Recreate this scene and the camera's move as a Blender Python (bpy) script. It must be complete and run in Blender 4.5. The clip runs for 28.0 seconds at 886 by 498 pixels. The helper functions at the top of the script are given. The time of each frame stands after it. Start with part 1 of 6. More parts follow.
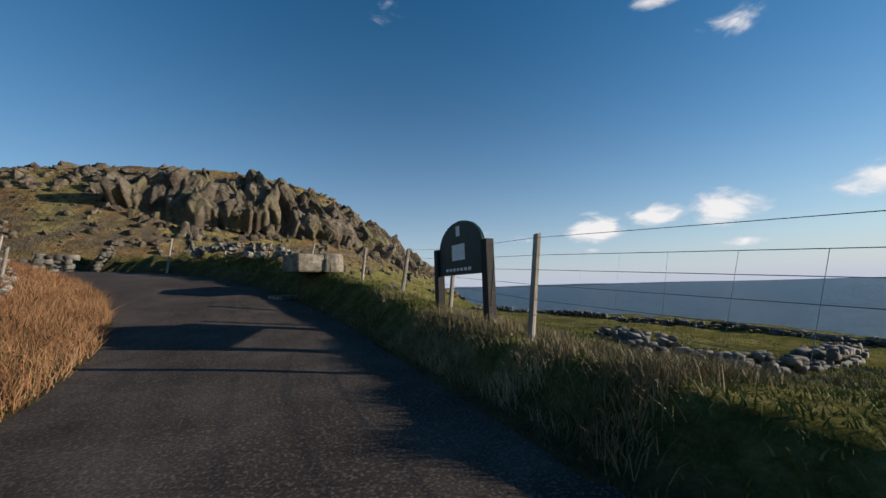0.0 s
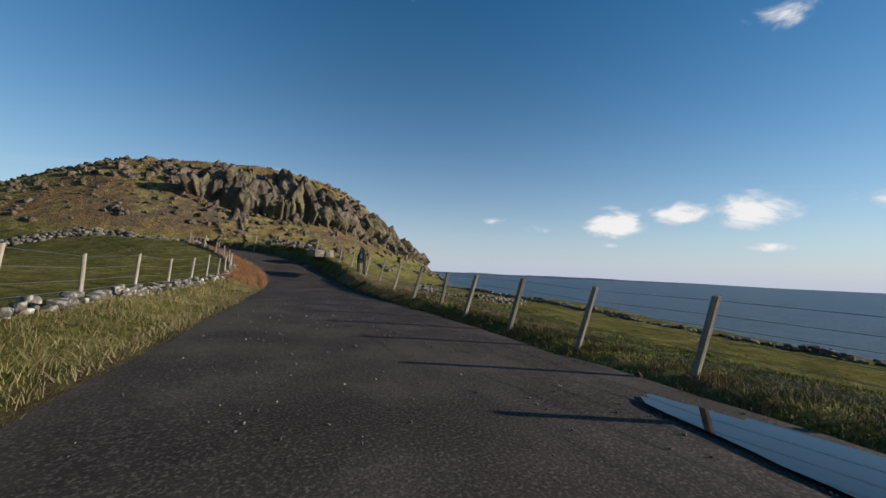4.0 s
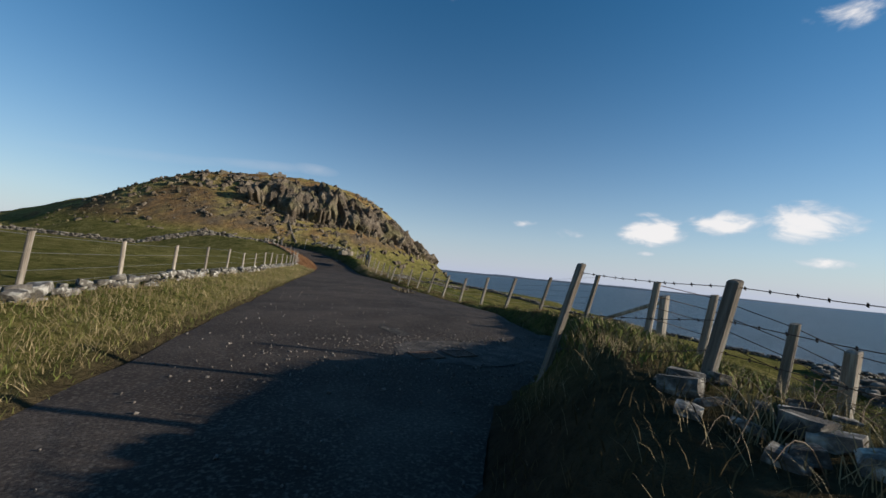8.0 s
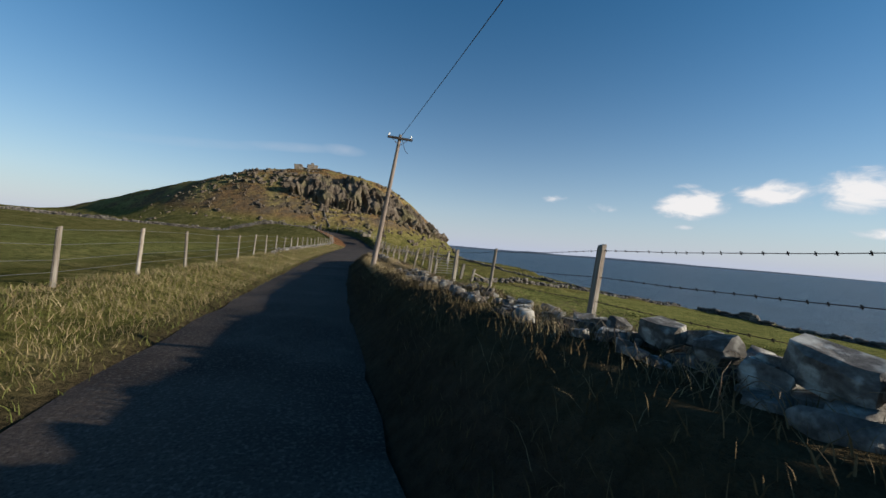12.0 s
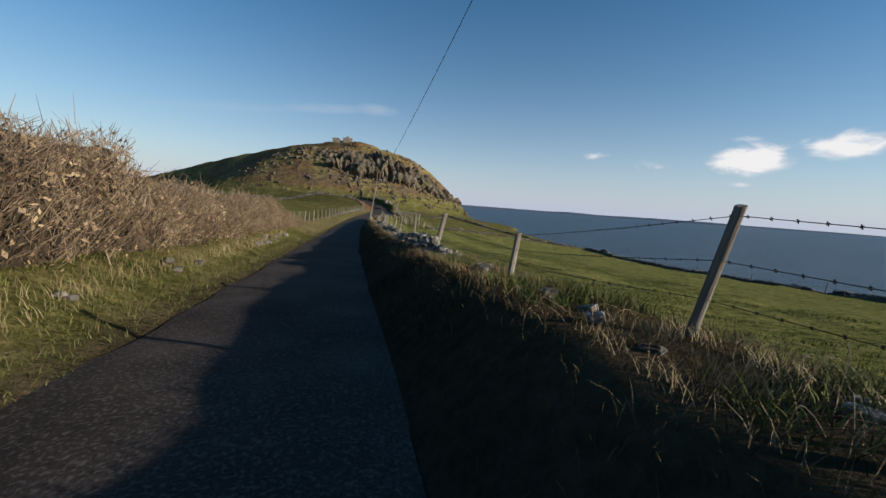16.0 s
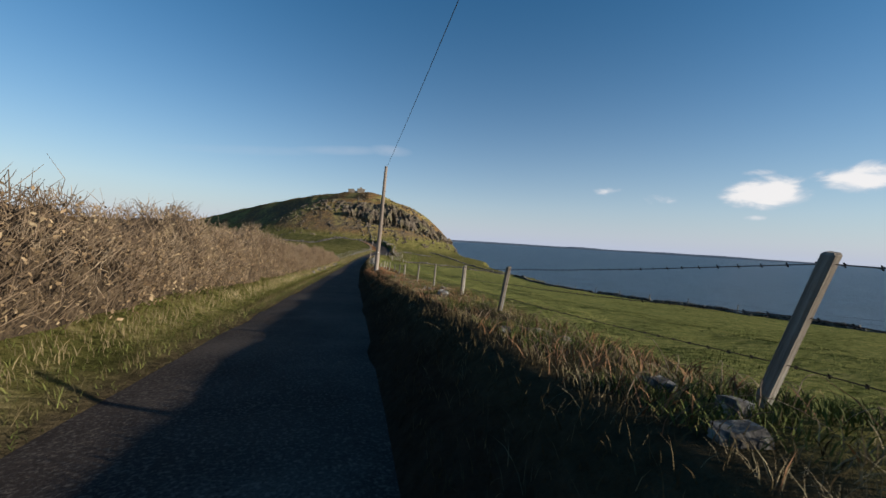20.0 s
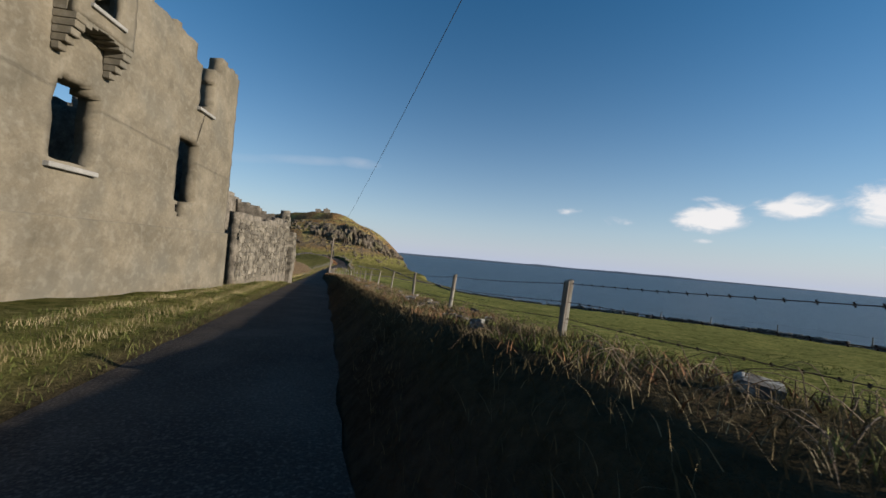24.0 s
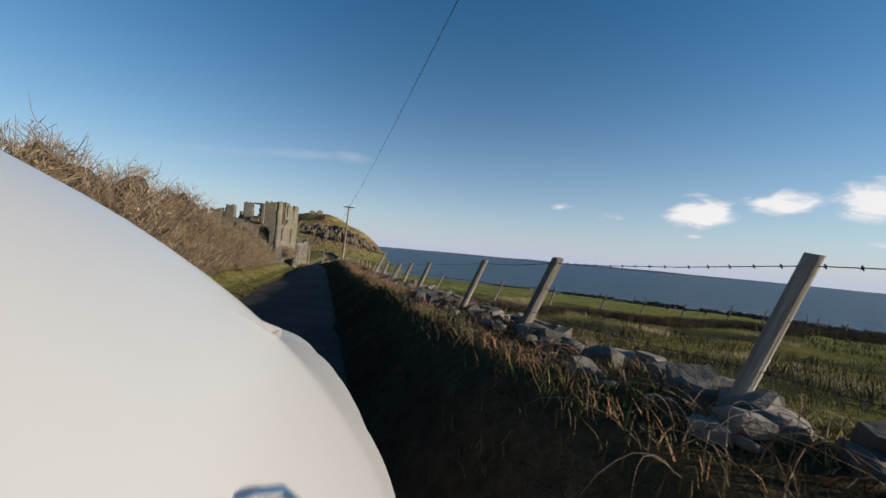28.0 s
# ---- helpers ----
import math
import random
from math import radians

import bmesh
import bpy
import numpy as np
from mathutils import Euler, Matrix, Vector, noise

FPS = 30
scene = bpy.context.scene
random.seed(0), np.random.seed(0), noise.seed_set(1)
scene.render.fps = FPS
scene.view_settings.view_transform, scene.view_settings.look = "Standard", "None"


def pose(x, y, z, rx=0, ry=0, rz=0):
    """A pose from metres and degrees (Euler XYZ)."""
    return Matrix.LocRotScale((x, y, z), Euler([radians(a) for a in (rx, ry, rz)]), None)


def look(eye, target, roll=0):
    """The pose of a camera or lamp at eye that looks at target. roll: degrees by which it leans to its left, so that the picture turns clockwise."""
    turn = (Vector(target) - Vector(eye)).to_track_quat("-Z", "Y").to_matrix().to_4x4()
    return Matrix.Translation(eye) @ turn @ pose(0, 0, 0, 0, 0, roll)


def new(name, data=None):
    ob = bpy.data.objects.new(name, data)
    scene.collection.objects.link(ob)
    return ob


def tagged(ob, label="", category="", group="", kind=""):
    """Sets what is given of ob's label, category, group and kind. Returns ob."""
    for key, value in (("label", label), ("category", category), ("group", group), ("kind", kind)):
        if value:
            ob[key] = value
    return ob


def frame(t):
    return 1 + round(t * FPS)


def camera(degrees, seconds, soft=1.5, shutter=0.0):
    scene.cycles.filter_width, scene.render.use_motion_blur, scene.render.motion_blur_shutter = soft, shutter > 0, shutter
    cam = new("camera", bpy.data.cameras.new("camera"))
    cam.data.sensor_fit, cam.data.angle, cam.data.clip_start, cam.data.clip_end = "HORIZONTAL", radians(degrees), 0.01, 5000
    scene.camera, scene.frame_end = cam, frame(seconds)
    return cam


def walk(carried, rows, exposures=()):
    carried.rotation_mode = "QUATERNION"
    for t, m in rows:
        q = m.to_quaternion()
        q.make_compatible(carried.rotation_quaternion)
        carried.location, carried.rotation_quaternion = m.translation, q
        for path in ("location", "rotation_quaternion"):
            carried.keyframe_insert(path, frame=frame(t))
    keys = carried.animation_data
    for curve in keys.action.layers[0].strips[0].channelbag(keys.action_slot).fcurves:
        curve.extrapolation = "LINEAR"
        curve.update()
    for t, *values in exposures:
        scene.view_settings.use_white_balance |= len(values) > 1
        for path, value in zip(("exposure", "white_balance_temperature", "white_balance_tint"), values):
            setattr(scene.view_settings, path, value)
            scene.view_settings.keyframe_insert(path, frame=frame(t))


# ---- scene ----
# ---- camera and walk ----
cam = camera(99.8, 28.0, shutter=0.01)
ROWS = [
    (0, 0.00, 0.00, -0.00, -30.3, 5.9, -1.8), (0.5, -0.41, -2.39, -0.02, -29.1, 6.9, -0.6), (1, -0.81, -4.78, -0.04, -28.0, 6.6, -0.6),
    (1.5, -1.22, -7.18, -0.06, -27.1, 6.3, 0.8), (2, -1.62, -9.59, -0.08, -26.3, 5.7, 0.7), (2.5, -2.01, -12.03, -0.09, -26.5, 4.7, 2.0),
    (3, -2.40, -14.50, -0.10, -26.7, 3.6, 1.7), (3.5, -2.79, -16.99, -0.10, -27.5, 3.4, 1.9), (5.5, -4.24, -27.16, -0.05, -27.8, 3.5, 4.0),
    (6, -4.58, -29.66, -0.04, -25.4, 3.8, 3.6), (6.5, -4.91, -32.13, -0.03, -23.8, 3.4, 5.2), (7, -5.22, -34.52, -0.03, -23.1, 2.5, 4.6),
    (7.5, -5.52, -36.85, -0.04, -23.7, 2.6, 3.4), (8, -5.81, -39.14, -0.04, -23.6, 3.1, 5.3), (8.5, -6.07, -41.42, -0.05, -21.6, 3.6, 5.2),
    (9, -6.32, -43.74, -0.05, -20.1, 3.4, 4.3), (9.5, -6.55, -46.14, -0.04, -21.1, 2.3, 4.6), (10, -6.76, -48.65, -0.02, -21.6, 2.0, 4.0),
    (10.5, -6.95, -51.31, 0.03, -19.0, 2.4, 4.7), (11, -7.11, -54.15, 0.10, -18.5, 1.4, 4.5), (11.5, -7.26, -57.17, 0.19, -20.1, -0.1, 4.3),
    (13.5, -7.65, -70.53, 0.73, -13.9, -2.4, 4.2), (14, -7.71, -74.10, 0.90, -12.0, -3.8, 3.5), (14.5, -7.75, -77.73, 1.09, -12.0, -3.9, 2.6),
    (15, -7.79, -81.43, 1.28, -14.3, -6.2, 2.9), (15.5, -7.81, -85.21, 1.49, -10.7, -4.7, 2.6), (16, -7.82, -89.10, 1.72, -14.7, -7.0, 4.0),
    (16.5, -7.81, -93.11, 1.96, -11.0, -4.0, 2.5), (17, -7.79, -97.26, 2.23, -11.9, -4.3, 3.7), (17.5, -7.76, -101.58, 2.51, -11.1, -4.7, 2.3),
    (18, -7.71, -106.06, 2.83, -8.7, -3.3, 4.0), (18.5, -7.64, -110.70, 3.16, -9.5, -1.7, 3.7), (19, -7.57, -115.48, 3.50, -11.0, -2.0, 4.2),
    (19.5, -7.50, -120.38, 3.86, -10.8, -2.8, 2.4), (20, -7.43, -125.38, 4.21, -12.5, -1.6, 3.4), (20.5, -7.36, -130.47, 4.56, -12.5, -1.5, 2.7),
    (21, -7.31, -135.61, 4.91, -13.8, -3.2, 4.2), (21.5, -7.27, -140.81, 5.23, -15.2, -2.9, 2.9), (23.5, -7.28, -162.34, 6.42, -17.8, -1.2, 3.9),
    (24, -7.32, -167.98, 6.69, -17.4, 1.0, 4.9), (24.5, -7.38, -173.75, 6.96, -15.3, 1.4, 3.5), (25, -7.45, -179.67, 7.22, -12.0, -0.1, 4.4),
    (25.5, -7.54, -185.71, 7.47, -12.3, -1.3, 4.6), (26, -7.64, -191.86, 7.73, -13.9, -0.6, 4.6), (26.5, -7.75, -198.09, 7.98, -14.9, 0.6, 4.1),
    (27, -7.87, -204.39, 8.23, -19.7, -0.4, 2.8), (27.5, -7.99, -210.73, 8.48, -18.1, 0.0, 4.1), (28, -8.11, -217.09, 8.73, -18.5, 0.3, 5.0),
]
walk(cam, [(t, pose(x, y, z, 0, 0, yaw) @ pose(0, 0, 0, 90 + pitch) @ pose(0, 0, 0, 0, 0, roll))
           for t, x, y, z, yaw, pitch, roll in ROWS], exposures=[(0.0, 0.55), (28.0, 0.55)])

# ---- world, sun ----
SUN_AZ, SUN_EL = 120.0, 14.5          # degrees, azimuth clockwise from +y
world = bpy.data.worlds.new("sky")
scene.world = world
world.use_nodes = True
wn, wl = world.node_tree.nodes, world.node_tree.links
wn.clear()
w_out = wn.new("ShaderNodeOutputWorld")
w_bg = wn.new("ShaderNodeBackground")
w_bg.inputs["Strength"].default_value = 0.075
sky = wn.new("ShaderNodeTexSky")
sky.sky_type, sky.sun_disc = "NISHITA", False
sky.sun_elevation, sky.sun_rotation = radians(SUN_EL), radians(SUN_AZ)
sky.air_density, sky.dust_density, sky.ozone_density = 1.0, 0.1, 2.0


def w_math(op, a, b=None, c=None):
    n = wn.new("ShaderNodeMath")
    n.operation = op
    for i, v in enumerate((a, b, c)):
        if v is None:
            continue
        if isinstance(v, (int, float)):
            n.inputs[i].default_value = v
        else:
            wl.new(v, n.inputs[i])
    return n.outputs[0]


# fair-weather clouds low over the sea: azimuth, elevation, half width, half height (degrees), density
CLOUDS = [
    (52.6, 7.6, 4.6, 2.3, 1.1), (61.0, 8.7, 4.8, 1.9, 1.05), (67.8, 8.8, 5.2, 2.6, 1.1), (36.0, 7.9, 2.6, 0.75, 0.62),
    (41.5, 6.9, 3.0, 0.9, 0.42), (69.5, 4.4, 3.4, 0.7, 0.6),
    (22.4, 38.0, 3.2, 1.8, 0.45), (63.0, 34.5, 3.8, 1.7, 0.55), (71.0, 29.5, 4.2, 1.9, 0.6), (52.0, 4.6, 1.4, 0.4, 0.5),
    (82.0, 9.5, 7.0, 2.2, 0.9), (-60.0, 9.0, 9.0, 1.6, 0.5), (52.0, 9.8, 2.2, 0.5, 0.5),
]
w_co = wn.new("ShaderNodeTexCoord")
w_sep = wn.new("ShaderNodeSeparateXYZ")
wl.new(w_co.outputs["Generated"], w_sep.inputs[0])
w_map = wn.new("ShaderNodeMapping")
w_map.inputs["Scale"].default_value = (1.0, 1.0, 2.1)
wl.new(w_co.outputs["Generated"], w_map.inputs[0])
w_n = wn.new("ShaderNodeTexNoise")
w_n.inputs["Scale"].default_value, w_n.inputs["Detail"].default_value, w_n.inputs["Roughness"].default_value = 13.0, 6.0, 0.58
w_n.inputs["Distortion"].default_value = 0.5
wl.new(w_map.outputs[0], w_n.inputs["Vector"])
az = w_math("ARCTAN2", w_sep.outputs["X"], w_sep.outputs["Y"])
el = w_math("ARCSINE", w_sep.outputs["Z"])
cover = None
for ca, ce, hw, hh, dens in CLOUDS:
    u = w_math("DIVIDE", w_math("SUBTRACT", az, radians(ca)), radians(hw))
    v = w_math("DIVIDE", w_math("SUBTRACT", el, radians(ce)), radians(hh))
    d = w_math("ADD", w_math("MULTIPLY", u, u), w_math("MULTIPLY", v, v))
    m = w_math("MULTIPLY", w_math("SUBTRACT", 1.0, d), dens)
    cover = m if cover is None else w_math("MAXIMUM", cover, m)
cover = w_math("MAXIMUM", cover, -1.0)
thick = w_math("ADD", w_math("MULTIPLY", cover, 0.8), w_math("MULTIPLY", w_math("SUBTRACT", w_n.outputs[0], 0.54), 1.9))
w_ramp = wn.new("ShaderNodeMapRange")
w_ramp.interpolation_type = "SMOOTHSTEP"
w_ramp.inputs["From Min"].default_value, w_ramp.inputs["From Max"].default_value = 0.0, 0.78
wl.new(thick, w_ramp.inputs["Value"])
w_gate = wn.new("ShaderNodeMapRange")
w_gate.inputs["From Min"].default_value, w_gate.inputs["From Max"].default_value = -0.1, 0.2
wl.new(cover, w_gate.inputs["Value"])
w_mix = wn.new("ShaderNodeMix")
w_mix.data_type = "RGBA"
w_lit = wn.new("ShaderNodeMix")          # sunlit crowns and greyer bellies
w_lit.data_type = "RGBA"
w_lit.inputs["A"].default_value, w_lit.inputs["B"].default_value = (5.4, 5.7, 6.5, 1), (8.6, 8.3, 8.2, 1)
w_lr = wn.new("ShaderNodeMapRange")
w_lr.inputs["From Min"].default_value, w_lr.inputs["From Max"].default_value = 0.1, 0.62
wl.new(thick, w_lr.inputs["Value"])
wl.new(w_lr.outputs[0], w_lit.inputs["Factor"])
wl.new(w_lit.outputs["Result"], w_mix.inputs["B"])
# a long thin streak over the hill: azimuth, elevation, half width, half height, slope, density
streak = None
for ca, ce, hw, hh, sl, dens in ((3.6, 12.5, 3.6, 0.9, 0.0, 0.34), (-3.0, 11.9, 8.0, 0.75, 0.1, 0.2), (-14.0, 10.4, 12.0, 0.7, 0.12, 0.1)):
    u = w_math("SUBTRACT", az, radians(ca))
    v = w_math("DIVIDE", w_math("SUBTRACT", w_math("SUBTRACT", el, radians(ce)), w_math("MULTIPLY", u, sl)), radians(hh))
    u = w_math("DIVIDE", u, radians(hw))
    m = w_math("MULTIPLY", w_math("MAXIMUM", w_math("SUBTRACT", 1.0, w_math("ADD", w_math("MULTIPLY", u, u), w_math("MULTIPLY", v, v))), 0.0), dens)
    streak = m if streak is None else w_math("MAXIMUM", streak, m)
streak = w_math("MULTIPLY", streak, w_math("MULTIPLY_ADD", w_n.outputs[0], 1.6, 0.1))
veil = w_math("MULTIPLY", w_math("MULTIPLY", w_ramp.outputs[0], w_gate.outputs[0]), 0.9)
wl.new(w_math("MAXIMUM", veil, streak), w_mix.inputs["Factor"])
haze = wn.new("ShaderNodeMix")          # sea haze that pales the sky towards the horizon
haze.data_type = "RGBA"
haze.inputs["B"].default_value = (4.3, 4.95, 6.5, 1)
wl.new(w_math("MULTIPLY", w_math("EXPONENT", w_math("MULTIPLY", w_math("ABSOLUTE", el), -5.8)), 0.92), haze.inputs["Factor"])
tint = wn.new("ShaderNodeHueSaturation")
tint.inputs["Saturation"].default_value = 1.38
tint.inputs["Value"].default_value = 1.08
tint.inputs["Hue"].default_value = 0.499
wl.new(sky.outputs[0], tint.inputs["Color"])
wl.new(tint.outputs[0], haze.inputs["A"])
wl.new(haze.outputs["Result"], w_mix.inputs["A"])
wl.new(w_mix.outputs["Result"], w_bg.inputs["Color"])
wl.new(w_bg.outputs[0], w_out.inputs["Surface"])

sun = new("sun", bpy.data.lights.new("sun", "SUN"))
sun.data.energy, sun.data.angle, sun.data.color = 5.0, radians(0.6), (1.0, 0.89, 0.75)
_a, _e = radians(SUN_AZ), radians(SUN_EL)
SUN_DIR = Vector((math.sin(_a) * math.cos(_e), math.cos(_a) * math.cos(_e), math.sin(_e)))
sun.matrix_world = look(SUN_DIR * 300, (0, 0, 0))
# ---- materials ----
def mat(name, stops, scale=4.0, detail=8.0, rough=0.85, bump=0.3, fine=None, metal=0.0, coords="Object", stretch=(1, 1, 1), spread=0.0,
        spec=0.3, dist=0.02, mottle=None):
    """stops: colours over a large noise; fine: a second noise scale that drives grain and bump; spread: brightness scatter from piece to piece."""
    m = bpy.data.materials.new(name)
    m.use_nodes = True
    nt = m.node_tree
    n, l = nt.nodes, nt.links
    bsdf = n["Principled BSDF"]
    co = n.new("ShaderNodeTexCoord") if coords == "Object" else n.new("ShaderNodeNewGeometry")
    src = co.outputs["Object"] if coords == "Object" else co.outputs["Position"]
    mp = n.new("ShaderNodeMapping")
    mp.inputs["Scale"].default_value = stretch
    l.new(src, mp.inputs[0])
    a = n.new("ShaderNodeTexNoise")
    a.inputs["Scale"].default_value, a.inputs["Detail"].default_value, a.inputs["Roughness"].default_value = scale, detail, 0.6
    l.new(mp.outputs[0], a.inputs["Vector"])
    b = n.new("ShaderNodeTexNoise")
    b.inputs["Scale"].default_value, b.inputs["Detail"].default_value, b.inputs["Roughness"].default_value = fine or scale * 9, 5.0, 0.7
    l.new(mp.outputs[0], b.inputs["Vector"])
    mixf = n.new("ShaderNodeMath")
    mixf.operation = "MULTIPLY_ADD"
    l.new(b.outputs[0], mixf.inputs[0])
    mixf.inputs[1].default_value = 0.45
    sub = n.new("ShaderNodeMath")
    sub.operation = "SUBTRACT"
    l.new(a.outputs[0], sub.inputs[0])
    sub.inputs[1].default_value = 0.225
    l.new(sub.outputs[0], mixf.inputs[2])
    ramp = n.new("ShaderNodeValToRGB")
    el = ramp.color_ramp.elements
    k = len(stops)
    while len(el) < k:
        el.new(0.5)
    for i, c in enumerate(stops):
        el[i].position = 0.5 if k == 1 else 0.3 + 0.4 * i / (k - 1)
        el[i].color = (*c, 1)
    l.new(mixf.outputs[0], ramp.inputs[0])
    col = ramp.outputs[0]
    for mscale, mcol, mamt in ([] if not mottle else mottle if isinstance(mottle, list) else [mottle]):
        c2 = n.new("ShaderNodeTexNoise")
        c2.inputs["Scale"].default_value, c2.inputs["Detail"].default_value = mscale, 4.0
        l.new(mp.outputs[0], c2.inputs["Vector"])
        mr = n.new("ShaderNodeMapRange")
        mr.inputs["From Min"].default_value, mr.inputs["From Max"].default_value, mr.inputs["To Max"].default_value = 0.5, 0.68, mamt
        l.new(c2.outputs[0], mr.inputs["Value"])
        mx = n.new("ShaderNodeMix")
        mx.data_type = "RGBA"
        mx.inputs["B"].default_value = (*mcol, 1)
        l.new(mr.outputs[0], mx.inputs["Factor"])
        l.new(col, mx.inputs["A"])
        col = mx.outputs["Result"]
    if spread:
        oi = n.new("ShaderNodeObjectInfo")
        gi = n.new("ShaderNodeNewGeometry")
        ad = n.new("ShaderNodeMath")
        ad.operation = "ADD"
        l.new(oi.outputs["Random"], ad.inputs[0])
        l.new(gi.outputs["Random Per Island"], ad.inputs[1])
        fr = n.new("ShaderNodeMath")
        fr.operation = "FRACT"
        l.new(ad.outputs[0], fr.inputs[0])
        vr = n.new("ShaderNodeMapRange")
        vr.inputs["To Min"].default_value, vr.inputs["To Max"].default_value = 1 - spread, 1 + spread
        l.new(fr.outputs[0], vr.inputs["Value"])
        hs = n.new("ShaderNodeHueSaturation")
        l.new(vr.outputs[0], hs.inputs["Value"])
        l.new(col, hs.inputs["Color"])
        col = hs.outputs[0]
    l.new(col, bsdf.inputs["Base Color"])
    bsdf.inputs["Roughness"].default_value, bsdf.inputs["Metallic"].default_value = rough, metal
    bsdf.inputs["Specular IOR Level"].default_value = spec
    if bump:
        bp = n.new("ShaderNodeBump")
        bp.inputs["Strength"].default_value, bp.inputs["Distance"].default_value = bump, dist
        l.new(mixf.outputs[0], bp.inputs["Height"])
        l.new(bp.outputs[0], bsdf.inputs["Normal"])
    return m


M_ASPHALT = mat("asphalt", [(0.026, 0.02, 0.017), (0.043, 0.034, 0.029), (0.078, 0.063, 0.052)], 0.9, rough=0.9, spec=0.12, bump=0.9, fine=38, coords="World", dist=0.012,
                mottle=[(0.35, (0.085, 0.066, 0.053), 0.6), (34.0, (0.17, 0.145, 0.12), 0.55), (52.0, (0.015, 0.012, 0.01), 0.6)])
M_GRIT = mat("grit", [(0.07, 0.062, 0.055), (0.15, 0.135, 0.12)], 9, rough=0.9, bump=0.2, spread=0.4)
M_GRAVEL = mat("gravel", [(0.022, 0.018, 0.015), (0.05, 0.042, 0.036), (0.11, 0.094, 0.08)], 3, rough=0.9, bump=0.9, fine=30, coords="World", dist=0.03)
M_WOOD = mat("weathered_wood", [(0.1, 0.083, 0.066), (0.22, 0.19, 0.155), (0.36, 0.32, 0.27)], 6, rough=0.95, bump=0.9, fine=60, stretch=(1, 1, 0.07), spread=0.3, spec=0.1,
             mottle=[(3.0, (0.075, 0.066, 0.05), 0.7), (16.0, (0.4, 0.39, 0.34), 0.5)])
M_POLE = mat("pole_wood", [(0.12, 0.095, 0.075), (0.21, 0.17, 0.14), (0.32, 0.275, 0.23)], 4, rough=0.85, bump=0.5, fine=35, stretch=(1, 1, 0.08))
M_DARKWOOD = mat("dark_stained_wood", [(0.018, 0.016, 0.015), (0.035, 0.03, 0.028)], 6, rough=0.8, stretch=(1, 1, 0.15))
M_STONE = mat("field_stone", [(0.045, 0.04, 0.034), (0.105, 0.096, 0.084), (0.21, 0.195, 0.17)], 4.2, rough=0.92, bump=0.8, fine=30, spread=0.45,
              mottle=[(2.2, (0.035, 0.032, 0.024), 0.6), (7.0, (0.45, 0.44, 0.39), 0.7)])
M_OLDSTONE = mat("old_wall_stone", [(0.05, 0.045, 0.038), (0.105, 0.095, 0.08), (0.19, 0.175, 0.15)], 0.8, rough=0.95, bump=0.8, fine=6, coords="World", spread=0.4, dist=0.06)
M_ROCK = mat("crag_rock", [(0.035, 0.026, 0.019), (0.09, 0.071, 0.051), (0.17, 0.142, 0.107)], 0.3, rough=0.95, bump=1.0, fine=2.4, coords="World", dist=0.4,
             mottle=(0.2, (0.13, 0.115, 0.05), 0.7))
M_RENDER = mat("weathered_render", [(0.1, 0.086, 0.061), (0.145, 0.124, 0.089), (0.19, 0.164, 0.12)], 0.7, rough=0.95, bump=0.45, fine=14, dist=0.03,
               mottle=[(1.6, (0.075, 0.066, 0.048), 0.5), (0.5, (0.115, 0.108, 0.088), 0.7), (5.5, (0.26, 0.24, 0.195), 0.25), (0.9, (0.08, 0.072, 0.053), 0.35)])
M_COURSE = mat("coursed_stone", [(0.06, 0.052, 0.04), (0.125, 0.11, 0.085), (0.215, 0.19, 0.15)], 2.4, rough=0.95, bump=0.9, fine=18, coords="World", spread=0.35, dist=0.03)
M_RUBBLE = mat("rubble_masonry", [(0.06, 0.052, 0.042), (0.14, 0.122, 0.096), (0.24, 0.21, 0.17)], 2.2, rough=0.95, bump=1.0, fine=9, dist=0.06)
M_CONCRETE = mat("concrete", [(0.17, 0.165, 0.15), (0.28, 0.27, 0.25)], 2.0, rough=0.9, bump=0.3, fine=30)
M_WIRE = mat("galvanised_wire", [(0.2, 0.2, 0.2), (0.34, 0.33, 0.32)], 20, rough=0.5, bump=0, metal=0.8)
M_CABLE = mat("black_cable", [(0.012, 0.012, 0.013), (0.02, 0.02, 0.02)], 20, rough=0.6, bump=0)
M_PORCELAIN = mat("porcelain", [(0.7, 0.7, 0.68), (0.8, 0.8, 0.78)], 10, rough=0.25, bump=0, spec=0.5)
M_IRON = mat("rusty_iron", [(0.05, 0.04, 0.035), (0.12, 0.08, 0.06)], 15, rough=0.7, bump=0.3, metal=0.5)
M_GRASS = mat("grass_blades", [(0.055, 0.075, 0.018), (0.1, 0.118, 0.032), (0.19, 0.175, 0.062)], 0.5, rough=0.8, bump=0, spec=0.08, coords="World", spread=0.3)
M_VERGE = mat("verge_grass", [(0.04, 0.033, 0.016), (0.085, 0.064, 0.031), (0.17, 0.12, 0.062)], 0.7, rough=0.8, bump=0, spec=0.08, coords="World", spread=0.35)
M_TURF = mat("pasture_grass", [(0.11, 0.117, 0.038), (0.18, 0.178, 0.06), (0.265, 0.243, 0.1)], 0.5, rough=0.8, bump=0, spec=0.08, coords="World", spread=0.3)
M_DRY = mat("dry_grass", [(0.11, 0.082, 0.038), (0.19, 0.148, 0.075), (0.3, 0.245, 0.14)], 0.8, rough=0.8, bump=0, coords="World", spread=0.3)
